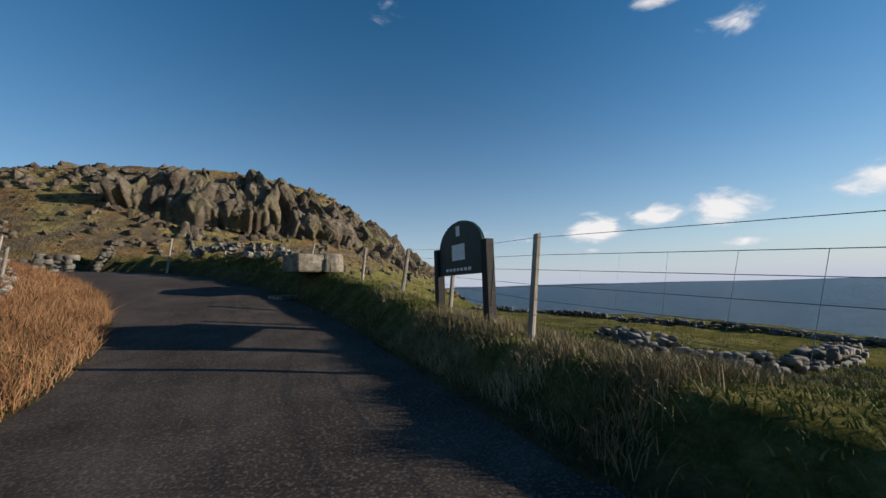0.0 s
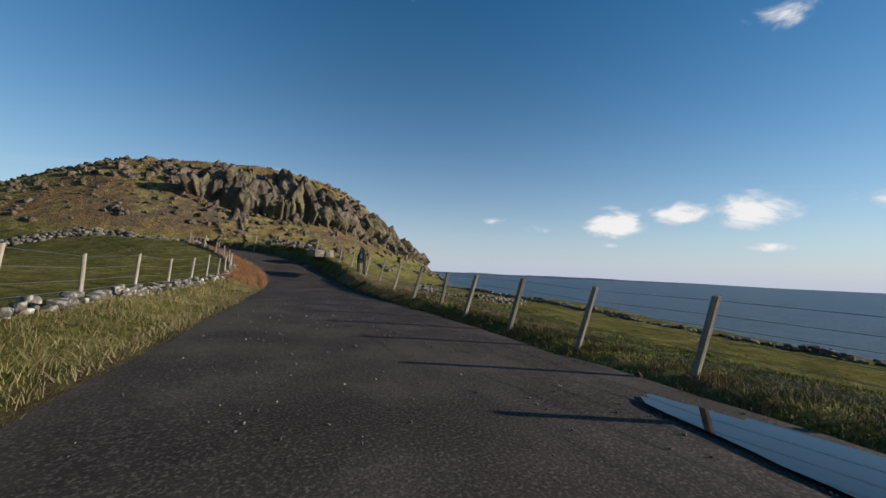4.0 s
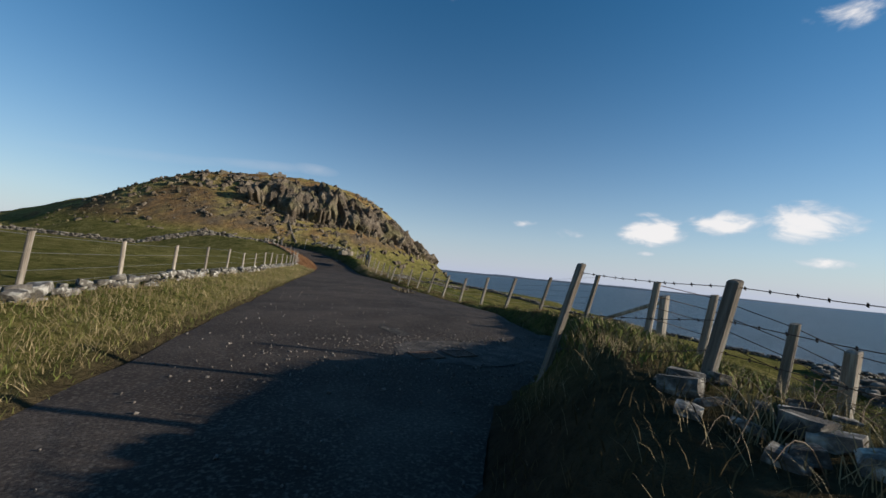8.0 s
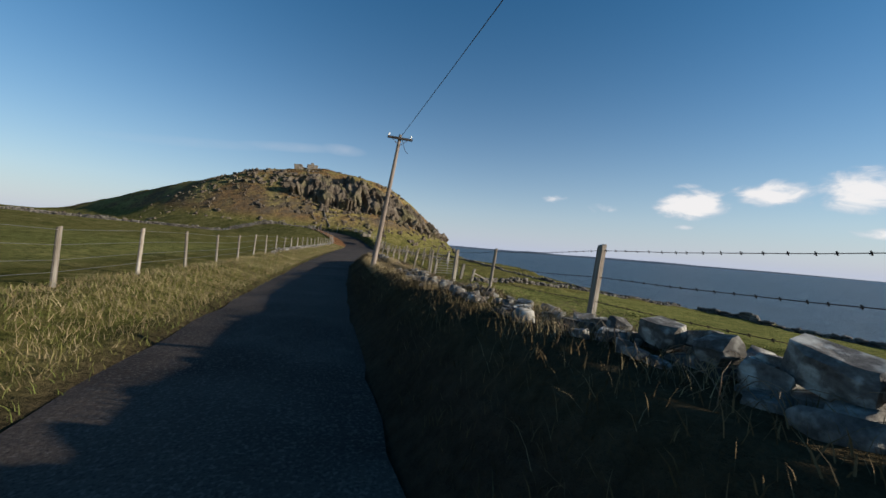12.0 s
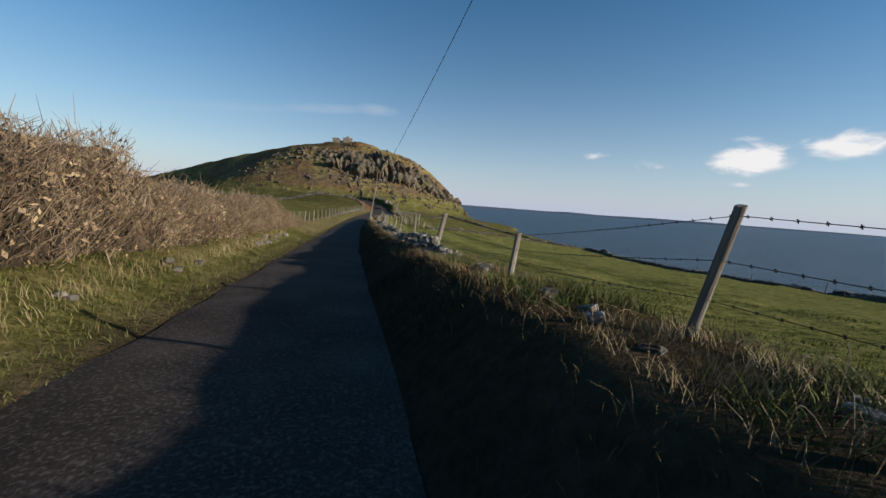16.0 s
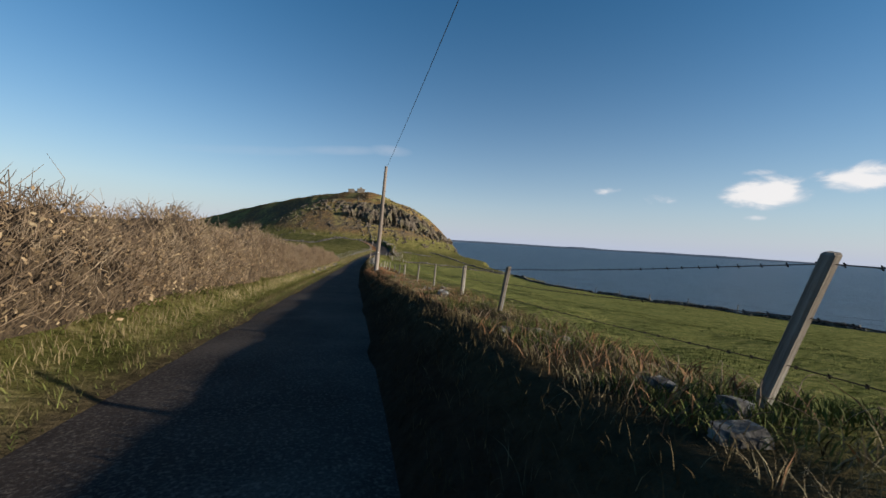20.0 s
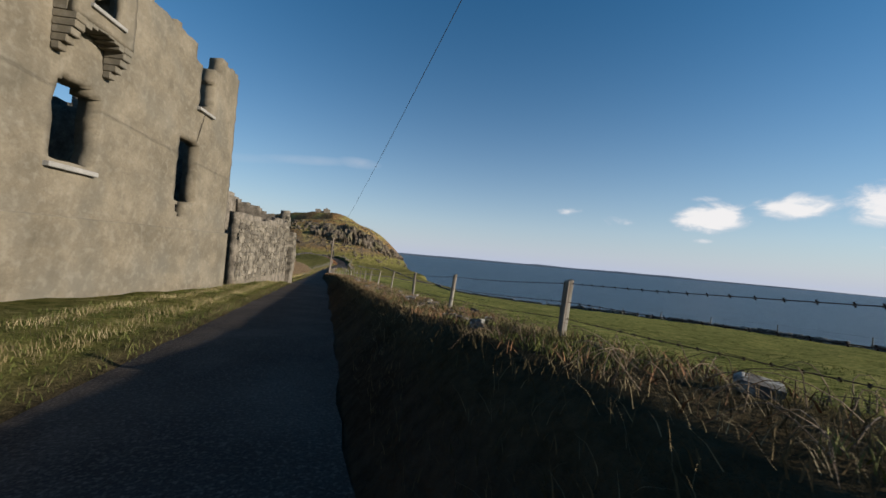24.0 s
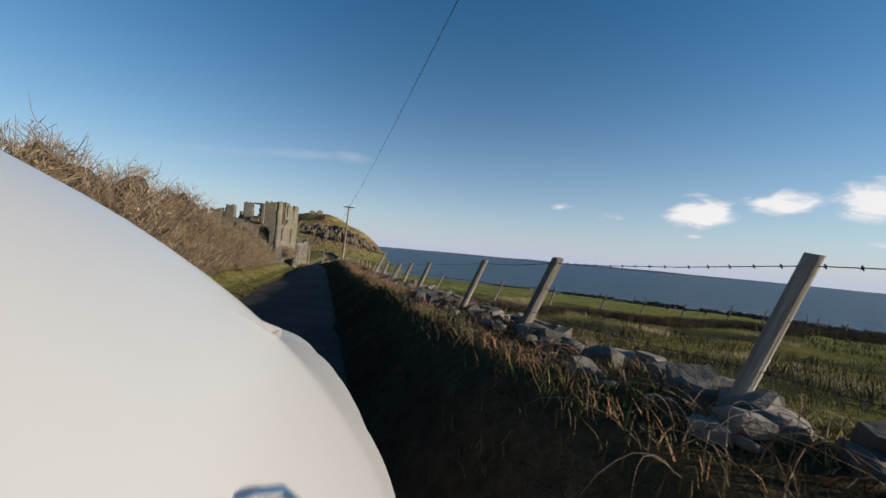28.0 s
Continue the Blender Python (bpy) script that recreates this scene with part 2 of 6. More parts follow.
M_TWIG = mat("hedge_twigs", [(0.08, 0.056, 0.036), (0.175, 0.125, 0.08), (0.3, 0.232, 0.155)], 1.2, rough=0.85, bump=0, coords="World", spread=0.3)
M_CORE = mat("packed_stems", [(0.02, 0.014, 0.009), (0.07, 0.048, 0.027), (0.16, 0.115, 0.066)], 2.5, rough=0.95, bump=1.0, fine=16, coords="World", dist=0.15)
M_LEAF = mat("withered_leaves", [(0.1, 0.064, 0.035), (0.21, 0.145, 0.08), (0.34, 0.265, 0.16)], 1.3, rough=0.85, bump=0, coords="World", spread=0.35)
M_BRACKEN = mat("bracken", [(0.11, 0.05, 0.022), (0.2, 0.1, 0.045), (0.28, 0.16, 0.08)], 0.9, rough=0.85, bump=0, coords="World", spread=0.35)


def ground_material():
    """Pasture, heath and bare rock: rock where the slope is steep, heath on the hill, turf elsewhere."""
    m = bpy.data.materials.new("hill_and_pasture")
    m.use_nodes = True
    n, l = m.node_tree.nodes, m.node_tree.links
    bsdf = n["Principled BSDF"]
    geo = n.new("ShaderNodeNewGeometry")

    def noise_at(scale, detail=6.0, rough=0.6, stretch=None):
        t = n.new("ShaderNodeTexNoise")
        t.inputs["Scale"].default_value, t.inputs["Detail"].default_value, t.inputs["Roughness"].default_value = scale, detail, rough
        if stretch:
            mp = n.new("ShaderNodeMapping")
            mp.inputs["Scale"].default_value = stretch
            l.new(geo.outputs["Position"], mp.inputs[0])
            l.new(mp.outputs[0], t.inputs["Vector"])
        else:
            l.new(geo.outputs["Position"], t.inputs["Vector"])
        return t.outputs[0]

    def ramp(fac, stops):
        r = n.new("ShaderNodeValToRGB")
        e = r.color_ramp.elements
        while len(e) < len(stops):
            e.new(0.5)
        for i, (p, c) in enumerate(stops):
            e[i].position, e[i].color = p, (*c, 1)
        l.new(fac, r.inputs[0])
        return r.outputs[0]

    def mix(fac, a, b):
        x = n.new("ShaderNodeMix")
        x.data_type = "RGBA"
        l.new(fac, x.inputs["Factor"])
        l.new(a, x.inputs["A"])
        l.new(b, x.inputs["B"])
        return x.outputs["Result"]

    def rng(v, a, b, lo=0.0, hi=1.0):
        r = n.new("ShaderNodeMapRange")
        r.interpolation_type = "SMOOTHSTEP"
        for key, val in (("From Min", a), ("From Max", b), ("To Min", lo), ("To Max", hi)):
            r.inputs[key].default_value = val
        l.new(v, r.inputs["Value"])
        return r.outputs[0]

    def op(kind, a, b):
        x = n.new("ShaderNodeMath")
        x.operation = kind
        for i, v in enumerate((a, b)):
            if isinstance(v, (int, float)):
                x.inputs[i].default_value = v
            else:
                l.new(v, x.inputs[i])
        return x.outputs[0]

    big, mid, fine = noise_at(0.06), noise_at(0.55), noise_at(7.0, 5.0, 0.7)
    at = n.new("ShaderNodeAttribute")
    at.attribute_name = "cover"
    sepc = n.new("ShaderNodeSeparateColor")
    l.new(at.outputs["Color"], sepc.inputs[0])
    tuft = noise_at(1.8, 6.0, 0.7)
    clump = noise_at(2.6, 3.0, 0.6, (1.0, 2.2, 1.0))
    turf = ramp(op("ADD", op("MULTIPLY", mid, 0.25), op("ADD", op("MULTIPLY", clump, 0.5), op("MULTIPLY", fine, 0.25))),
                [(0.37, (0.035, 0.045, 0.012)), (0.47, (0.125, 0.134, 0.042)), (0.56, (0.195, 0.19, 0.064)), (0.66, (0.275, 0.25, 0.105))])
    rough_grass = ramp(op("ADD", op("MULTIPLY", mid, 0.3), op("ADD", op("MULTIPLY", tuft, 0.4), op("MULTIPLY", fine, 0.3))),
                       [(0.36, (0.03, 0.034, 0.011)), (0.46, (0.085, 0.085, 0.026)), (0.54, (0.145, 0.128, 0.046)), (0.64, (0.25, 0.21, 0.1))])
    scrub = op("ADD", op("MULTIPLY", mid, 0.35), op("ADD", op("MULTIPLY", tuft, 0.4), op("MULTIPLY", fine, 0.25)))
    heath = ramp(scrub,
                 [(0.38, (0.045, 0.042, 0.014)), (0.47, (0.17, 0.145, 0.05)), (0.54, (0.235, 0.19, 0.075)), (0.64, (0.32, 0.262, 0.13))])
    brown = ramp(scrub,
                 [(0.38, (0.04, 0.024, 0.012)), (0.5, (0.165, 0.1, 0.046)), (0.64, (0.27, 0.19, 0.095))])
    rock = ramp(op("ADD", op("MULTIPLY", noise_at(0.9, 8.0, 0.7), 0.7), op("MULTIPLY", fine, 0.3)),
                [(0.3, (0.036, 0.028, 0.02)), (0.5, (0.095, 0.076, 0.054)), (0.7, (0.17, 0.142, 0.105))])
    soil = ramp(op("ADD", op("MULTIPLY", mid, 0.5), op("MULTIPLY", fine, 0.5)), [(0.3, (0.03, 0.023, 0.016)), (0.7, (0.105, 0.077, 0.05))])
    col = mix(sepc.outputs["Red"], rough_grass, turf)
    col = mix(sepc.outputs["Green"], col, mix(rng(big, 0.4, 0.57), heath, brown))
    sep = n.new("ShaderNodeSeparateXYZ")
    l.new(geo.outputs["True Normal"], sep.inputs[0])
    steep = rng(op("ADD", sep.outputs["Z"], op("MULTIPLY", op("SUBTRACT", mid, 0.5), 0.35)), 0.8, 0.62)
    bare = n.new("ShaderNodeAttribute")
    bare.attribute_name = "bare_rock"
    broken = rng(op("ADD", bare.outputs["Fac"], op("MULTIPLY", op("SUBTRACT", noise_at(0.22, 5.0, 0.65), 0.5), 1.6)), 0.42, 0.62)
    col = mix(op("MAXIMUM", op("MULTIPLY", steep, sepc.outputs["Green"]), broken), col, rock)
    col = mix(sepc.outputs["Blue"], col, soil)
    l.new(col, bsdf.inputs["Base Color"])
    bsdf.inputs["Roughness"].default_value, bsdf.inputs["Specular IOR Level"].default_value = 1.0, 0.0
    b1 = n.new("ShaderNodeBump")
    b1.inputs["Strength"].default_value, b1.inputs["Distance"].default_value = 1.0, 0.3
    l.new(op("ADD", op("ADD", op("MULTIPLY", noise_at(2.2, 8.0, 0.75), 0.7), op("MULTIPLY", clump, 0.6)), op("MULTIPLY", fine, 0.3)), b1.inputs["Height"])
    l.new(b1.outputs[0], bsdf.inputs["Normal"])
    return m


def sea_material():
    m = bpy.data.materials.new("sea_water")
    m.use_nodes = True
    n, l = m.node_tree.nodes, m.node_tree.links
    bsdf = n["Principled BSDF"]
    geo = n.new("ShaderNodeNewGeometry")
    t = n.new("ShaderNodeTexNoise")
    t.inputs["Scale"].default_value, t.inputs["Detail"].default_value = 0.05, 8.0
    l.new(geo.outputs["Position"], t.inputs["Vector"])
    r = n.new("ShaderNodeValToRGB")
    r.color_ramp.elements[0].position, r.color_ramp.elements[0].color = 0.3, (0.026, 0.05, 0.075, 1)
    r.color_ramp.elements[1].position, r.color_ramp.elements[1].color = 0.75, (0.055, 0.095, 0.13, 1)
    l.new(t.outputs[0], r.inputs[0])
    l.new(r.outputs[0], bsdf.inputs["Base Color"])
    bsdf.inputs["Roughness"].default_value, bsdf.inputs["Specular IOR Level"].default_value = 0.4, 0.22
    w = n.new("ShaderNodeTexNoise")
    w.inputs["Scale"].default_value, w.inputs["Detail"].default_value, w.inputs["Roughness"].default_value = 0.35, 8.0, 0.65
    l.new(geo.outputs["Position"], w.inputs["Vector"])
    b = n.new("ShaderNodeBump")
    b.inputs["Strength"].default_value, b.inputs["Distance"].default_value = 1.0, 1.4
    l.new(w.outputs[0], b.inputs["Height"])
    l.new(b.outputs[0], bsdf.inputs["Normal"])
    return m


M_GROUND, M_SEA = ground_material(), sea_material()


# ---- small tools ----
def part(name, bm, material, parent=None, label=""):
    """Links a bmesh as one mesh object, under a thing or a part when parent is given."""
    me = bpy.data.meshes.new(name)
    bm.to_mesh(me)
    bm.free()
    me.materials.append(material)
    ob = new(name, me)
    if parent:
        ob.parent = parent
    return tagged(ob, label) if label else ob


def thing(name, at, label, category, group="", turn=0.0, lean=(0.0, 0.0)):
    ob = new(name)
    ob.matrix_basis = pose(*at, lean[0], lean[1], turn)
    return tagged(ob, label, category, group)


def mesh_of(name, verts, faces, material, smooth=False):
    me = bpy.data.meshes.new(name)
    verts, faces = np.asarray(verts, np.float32), np.asarray(faces, np.int32)
    k = faces.shape[1]
    me.vertices.add(len(verts))
    me.vertices.foreach_set("co", verts.ravel())
    me.loops.add(faces.size)
    me.loops.foreach_set("vertex_index", faces.ravel())
    me.polygons.add(len(faces))
    me.polygons.foreach_set("loop_start", np.arange(0, faces.size, k, dtype=np.int32))
    if smooth:
        me.polygons.foreach_set("use_smooth", np.ones(len(faces), bool))
    me.update(calc_edges=True)
    me.materials.append(material)
    return me


def box(bm, x0, x1, y0, y1, z0, z1, bevel=0.0, m=None):
    r = bmesh.ops.create_cube(bm, size=1.0)
    vs = r["verts"]
    bmesh.ops.scale(bm, vec=(x1 - x0, y1 - y0, z1 - z0), verts=vs)
    bmesh.ops.translate(bm, vec=((x0 + x1) / 2, (y0 + y1) / 2, (z0 + z1) / 2), verts=vs)
    if bevel:
        es = list({e for v in vs for e in v.link_edges})
        r = bmesh.ops.bevel(bm, geom=es, offset=bevel, segments=1, affect="EDGES")
        vs = list({v for f in r["faces"] for v in f.verts} | {v for v in vs if v.is_valid})
    if m:
        bmesh.ops.transform(bm, matrix=m, verts=vs)
    return vs


def rod(bm, a, b, r0, r1=None, seg=8, caps=True):
    a, b = Vector(a), Vector(b)
    d = b - a
    m = Matrix.Translation((a + b) / 2) @ d.to_track_quat("Z", "Y").to_matrix().to_4x4()
    return bmesh.ops.create_cone(bm, cap_ends=caps, segments=seg, radius1=r0, radius2=r1 if r1 is not None else r0, depth=d.length, matrix=m)["verts"]


def rough_up(bm, amount, scale, seed=0.0):
    for v in bm.verts:
        v.co += noise.noise_vector(v.co * scale + Vector((seed, seed * 1.7, -seed))) * amount


# ---- plan ----
def sstep(a, b, v):
    t = np.clip((v - a) / (b - a), 0, 1)
    return t * t * (3 - 2 * t)


def smax(a, b, k):
    h = np.clip(0.5 + 0.5 * (a - b) / k, 0, 1)
    return b + (a - b) * h + k * h * (1 - h)


# the lane: y, x and height of the line that the car's flank follows, 1.38 m above the tarmac
LANE = np.array([(-260, -8.4, 9.9), (-217, -8.1, 8.7), (-173.8, -7.4, 7.0), (-135.6, -7.3, 4.9), (-101.6, -7.8, 2.5), (-74, -7.7, 0.9),
                 (-51.3, -6.9, 0.05), (-34.5, -5.2, 0.0), (-17, -2.8, -0.08), (0, 0.0, 0.0), (6, 0.6, 0.1), (10, 0.5, 0.5), (13, 0.1, 1.1), (17, -1.7, 1.95), (20, -3.5, 2.4), (24, -6.5, 2.7), (32, -15, 3.0), (44, -32, 3.2), (500, -32, 3.2)])
_fy = np.arange(-260, 60, 1.0)
_ker = np.hanning(19) / np.hanning(19).sum()


def _smooth(col):
    v = np.interp(np.arange(-280, 81, 1.0), LANE[:, 0], LANE[:, col])
    return np.convolve(v, _ker, "same")[20:340]


_fx, _fz = _smooth(1), _smooth(2)


def base_x(y):
    """The same line, carried straight on past the bend."""
    return np.where(np.asarray(y) < 2, lane_x(y), 0.2 + 0.1 * np.clip(np.asarray(y) - 2, 0, 40))


def lane_x(y):
    return np.interp(y, _fy, _fx)


def lane_z(y):
    return np.interp(y, _fy, _fz) - 1.38


def edge_right(y):
    """Lateral place of the tarmac's seaward edge: a lay-by widens it by the viewpoint."""
    return np.interp(y, [-260, -38.0, -36, -33.5, -28, -20, -12, -6, -2, 2, 10, 30], [0.3, 0.35, 1.6, 4.6, 5.5, 4.7, 3.9, 3.0, 2.4, 2.0, 2.2, 2.4])


def edge_left(y):
    return np.interp(y, [-260, -150, -60, -20, 10, 30], [-2.0, -2.2, -2.0, -2.15, -2.2, -2.4])


def hill(x, y):
    """Height of the headland's hill over its plan, and how far out of its rocky nose a place lies."""
    dx = x + 4.1
    dy = y - 129.5 - 0.9 * np.maximum(-dx, 0)          # the ridge draws back inland
    r = np.sqrt((dx / np.where(dx < 0, 181.0, 47.4)) ** 2 + (dy / np.where(dy < 0, 45.8, 70.0)) ** 2)
    main = -6.8 + 38.8 * np.exp(-1.32 * r ** 2.017)
    ex, ey = x - 0.2, y - 91.3
    r2 = np.sqrt((ex / np.where(ex < 0, 60.6, 42.3)) ** 2 + (ey / np.where(ey < 0, 36.2, 100.0)) ** 2)
    return smax(main, -6.8 + 30.1 * np.exp(-r2 ** 3.23), 6.0), r2


def crag_edges(a):
    """Upper and lower rim of the rock face, as distances from the nose's middle, over the bearing from it."""
    return np.interp(a, [-0.5, -0.1, 0.25, 0.4, 0.65, 0.9, 1.15], [0.56, 0.49, 0.5, 0.58, 0.71, 0.9, 1.0]), np.interp(a, [-0.5, -0.3, -0.1, 0.1, 0.4, 0.65, 0.9, 1.15], [0.66, 0.76, 0.83, 0.85, 0.9, 0.97, 1.05, 1.1])


def nose_place(a, r):
    return 0.2 + np.sin(a) * r * np.where(np.asarray(a) < 0, 60.6, 42.3), 91.3 - np.cos(a) * r * 36.2


def crag_amount(x, y, r2):
    ex, ey = x - 0.2, 91.3 - y
    a = np.arctan2(ex / np.where(ex < 0, 60.6, 42.3), ey / 36.2)
    hi, lo = crag_edges(a)
    return sstep(hi - 0.04, hi + 0.03, r2) * (1 - sstep(lo - 0.03, lo + 0.05, r2)) * sstep(-0.5, -0.3, a) * (1 - sstep(1.05, 1.25, a))


_TABLES = {}


def fbm(x, y, scale, octaves=4, seed=0):
    """Smooth value noise, summed over octaves; about -1 to 1."""
    out, amp, tot = 0.0, 1.0, 0.0
    for o in range(octaves):
        if (seed, o) not in _TABLES:
            _TABLES[seed, o] = np.random.RandomState(seed * 10 + o).rand(256, 256) * 2 - 1
        g = _TABLES[seed, o]
        u, v = np.asarray(x) / scale * 2 ** o + 37.3 * o, np.asarray(y) / scale * 2 ** o + 11.9 * o
        i, j = np.floor(u).astype(int), np.floor(v).astype(int)
        fu, fv = u - i, v - j
        fu, fv = fu * fu * (3 - 2 * fu), fv * fv * (3 - 2 * fv)
        i, j, i1, j1 = i % 256, j % 256, (i + 1) % 256, (j + 1) % 256
        out = out + amp * (g[i, j] * (1 - fu) * (1 - fv) + g[i1, j] * fu * (1 - fv) + g[i, j1] * (1 - fu) * fv + g[i1, j1] * fu * fv)
        tot += amp
        amp *= 0.5
    return out / tot * 1.6


SEA = -24.0
COAST = (48.0, 50.0, 48.0, 42.0, 37.0, 35.0)          # how far the cliff edge lies from the lane, going north


def wall_amount(y):
    """How much of a bank stands along the seaward verge."""
    return sstep(-35.6, -37.6, y)


def ground_z(x, y, detail=True):
    x, y = np.asarray(x, float), np.asarray(y, float)
    d, z0, db = x - lane_x(y), lane_z(y), x - base_x(y)
    eR, eL = edge_right(y), edge_left(y)
    w = wall_amount(y)
    past = sstep(28, 36, y)          # beyond the bend the hill runs on unbroken
    # seaward side: verge, bank, then pasture falling to the cliff edge
    o = d - eR
    crest = np.interp(y, [-226, -199, -193, -176, -168, -160, -96, -90, -80, -74], [0.66, 0.7, 0.98, 0.98, 0.84, 0.66, 0.66, 0.57, 0.57, 0.66])
    bank = 0.12 * sstep(0.0, 0.25, o) + w * (crest * sstep(0.0, 0.95, o) - (crest - 0.08) * sstep(1.9, 3.4, o)) + (1 - w) * np.interp(y, [-36, -31, -28, -25, -21, -12, 0, 4, 8, 12, 16, 22], [0.8, 0.75, 0.6, 0.34, 0.14, 0.34, 0.42, 0.42, 0.6, 0.85, 0.95, 0.9]) * sstep(0.2, 1.1, o) * (1 - 0.6 * sstep(1.6, 6, o))
    drop = np.interp(y, [-260, -190, -120, -75, -40, -10, 20, 60], [2.0, 2.0, 2.8, 3.4, 4.4, 4.6, 3.4, 3.4])
    field = -drop * np.clip((db - 3.0) / 42.0, 0, 1.3) ** 0.9
    coast = np.interp(y, [-190, -120, -75, -40, -10, 20], COAST) + fbm(y, y * 0 + 3, 40, 3, 5) * 6
    climb = np.maximum(z0 + 1.36, 0) * sstep(-6, 0, y)
    right = z0 - 0.03 + bank + field - climb * sstep(0.6, 5.0, o)
    # landward side: verge and bank, then fields that rise gently
    q = eL - d
    lb = np.interp(y, [-260, -180, -170, -150, -140, -70, -60, -40, 0, 20], [0.6, 0.6, 0.25, 0.1, 0.45, 0.55, 0.4, 0.3, 0.35, 0.5])
    left = z0 - 0.03 + 0.1 * sstep(0, 0.3, q) + lb * sstep(0.3, 1.9, q) + np.clip(q - 4, 0, 200) * 0.028 - climb * sstep(2.0, 14.0, q)
    z = np.where(d > 0, right, left)
    z = z + (z0 - climb * np.where(d > 0, sstep(0.6, 5.0, d - eR), sstep(2.0, 14.0, eL - d)) + np.where(db > 0, field, np.clip(-db - 6, 0, 200) * 0.028) - z) * past
    on_road = (d > eL) & (d < eR) & (y < 36)
    z = np.where(on_road, z0 - 0.03, z)
    h, r2 = hill(x, y)
    out = np.maximum(d - eR, eL - d) + past * 40
    hz = smax(z, h, 1.5)
    z = np.where(on_road, z, z + (hz - z) * sstep(0.4, 6.0, out) * sstep(-20, 8, y))
    # the land's edge over the sea
    z = z + (SEA - 6 - z) * sstep(coast - 0.5, coast + 12, db)
    if detail:
        far = sstep(2.0, 7.0, out)
        hillness = sstep(-1, 6, h - z0) * sstep(16, 40, y) * sstep(1.0, 8.0, out)
        z = z + fbm(x, y, 3.2, 3, 1) * 0.09 * far + fbm(x, y, 1.1, 2, 8) * 0.05 * sstep(0.1, 1.0, out)
        z = z + (fbm(x, y, 1.9, 2, 12) * 0.09 + fbm(x, y * 1.6, 0.9, 2, 13) * 0.05) * sstep(2.0, 4.0, d - eR) * sstep(-48, -40, y) * (1 - past)
        z = z + hillness * (fbm(x, y, 16, 5, 2) * 1.1)
        z = z - 0.9 * hillness * crag_amount(x, y, r2)
    return z
# ---- ground, road, sea ----
def spaced(stops):
    out = []
    for (a, step), (b, _) in zip(stops, stops[1:]):
        out += list(np.arange(a, b - 1e-6, step))
    return np.array(out + [stops[-1][0]])


gy = spaced([(-900, 60), (-300, 8), (-240, 0.45), (12, 0.9), (30, 1.1), (140, 2.2), (270, 8), (420, 60), (900, 60)])
gd = spaced([(-900, 80), (-260, 12), (-120, 3.0), (-60, 1.3), (-12, 0.5), (-4.5, 0.22), (8.0, 0.6), (18, 1.2), (70, 4.0), (110, 60), (400, 60)])
GY, GD = np.meshgrid(gy, gd, indexing="ij")
GX = base_x(GY) + GD
GL = GX - lane_x(GY)
GZ = ground_z(GX, GY)
ny_, nd_ = GX.shape
idx = np.arange(ny_ * nd_).reshape(ny_, nd_)
quads = np.stack([idx[:-1, :-1], idx[:-1, 1:], idx[1:, 1:], idx[1:, :-1]], -1).reshape(-1, 4)
g_me = mesh_of("ground", np.stack([GX, GY, GZ], -1).reshape(-1, 3), quads, M_GROUND, smooth=True)
_h, _r2 = hill(GX, GY)
_eR, _eL = edge_right(GY), edge_left(GY)
_past = sstep(28, 36, GY)
_out = np.maximum(GL - _eR, _eL - GL) + _past * 40
heath_amt = sstep(0.5, 4.0, _h - (lane_z(GY) + np.clip(np.where(GY > 32, -GD - 6, _eL - GL - 4), 0, 60) * 0.03)) * sstep(12, 40, GY)
_edge = np.interp(GX, [2, 10, 20, 34], [-38.5, -35, -30.5, -31])          # the pasture's far wall
turf_amt = np.where(GD > 0, sstep(2.4, 4.2, GD) * sstep(0, -2.5, GY - _edge) * (1 - sstep(37, 44, GD + fbm(GX, GY, 12, 3, 9) * 2)), sstep(3.5, 6.0, _eL - GD) * sstep(-20, -40, GY) * 0.9)
turf_amt = turf_amt * (1 - 0.9 * sstep(-199, -206, GY) * sstep(2, 4, GD) * (1 - sstep(14, 24, GD)))
turf_amt = np.clip(turf_amt + fbm(GX, GY, 9, 3, 4) * 0.15, 0, 1)
soil_amt = np.clip((1 - sstep(0.0, 0.7, _out)) * 0.9 + (GD > 0) * (1 - sstep(1.3, 2.1, _out + fbm(GX, GY, 1.4, 3, 17) * 0.5)) * wall_amount(GY) * 0.85, 0, 1)
ca = g_me.color_attributes.new("cover", "FLOAT_COLOR", "POINT")
ca.data.foreach_set("color", np.stack([turf_amt, heath_amt, soil_amt, np.ones_like(soil_amt)], -1).astype(np.float32).ravel())
rock_amt = np.maximum(crag_amount(GX, GY, _r2), 0.42 * sstep(0.45, 0.6, _r2) * (1 - sstep(0.7, 0.85, _r2)) * sstep(-40, -25, GX) * (1 - sstep(-8, 0, GX)) * sstep(50, 60, GY) * (1 - sstep(95, 105, GY)))
ra = g_me.attributes.new("bare_rock", "FLOAT", "POINT")
ra.data.foreach_set("value", (rock_amt * 0.8).astype(np.float32).ravel())
ground = tagged(new("ground", g_me), "coastal pasture and heathy rocky hill", "ground", kind="structure")

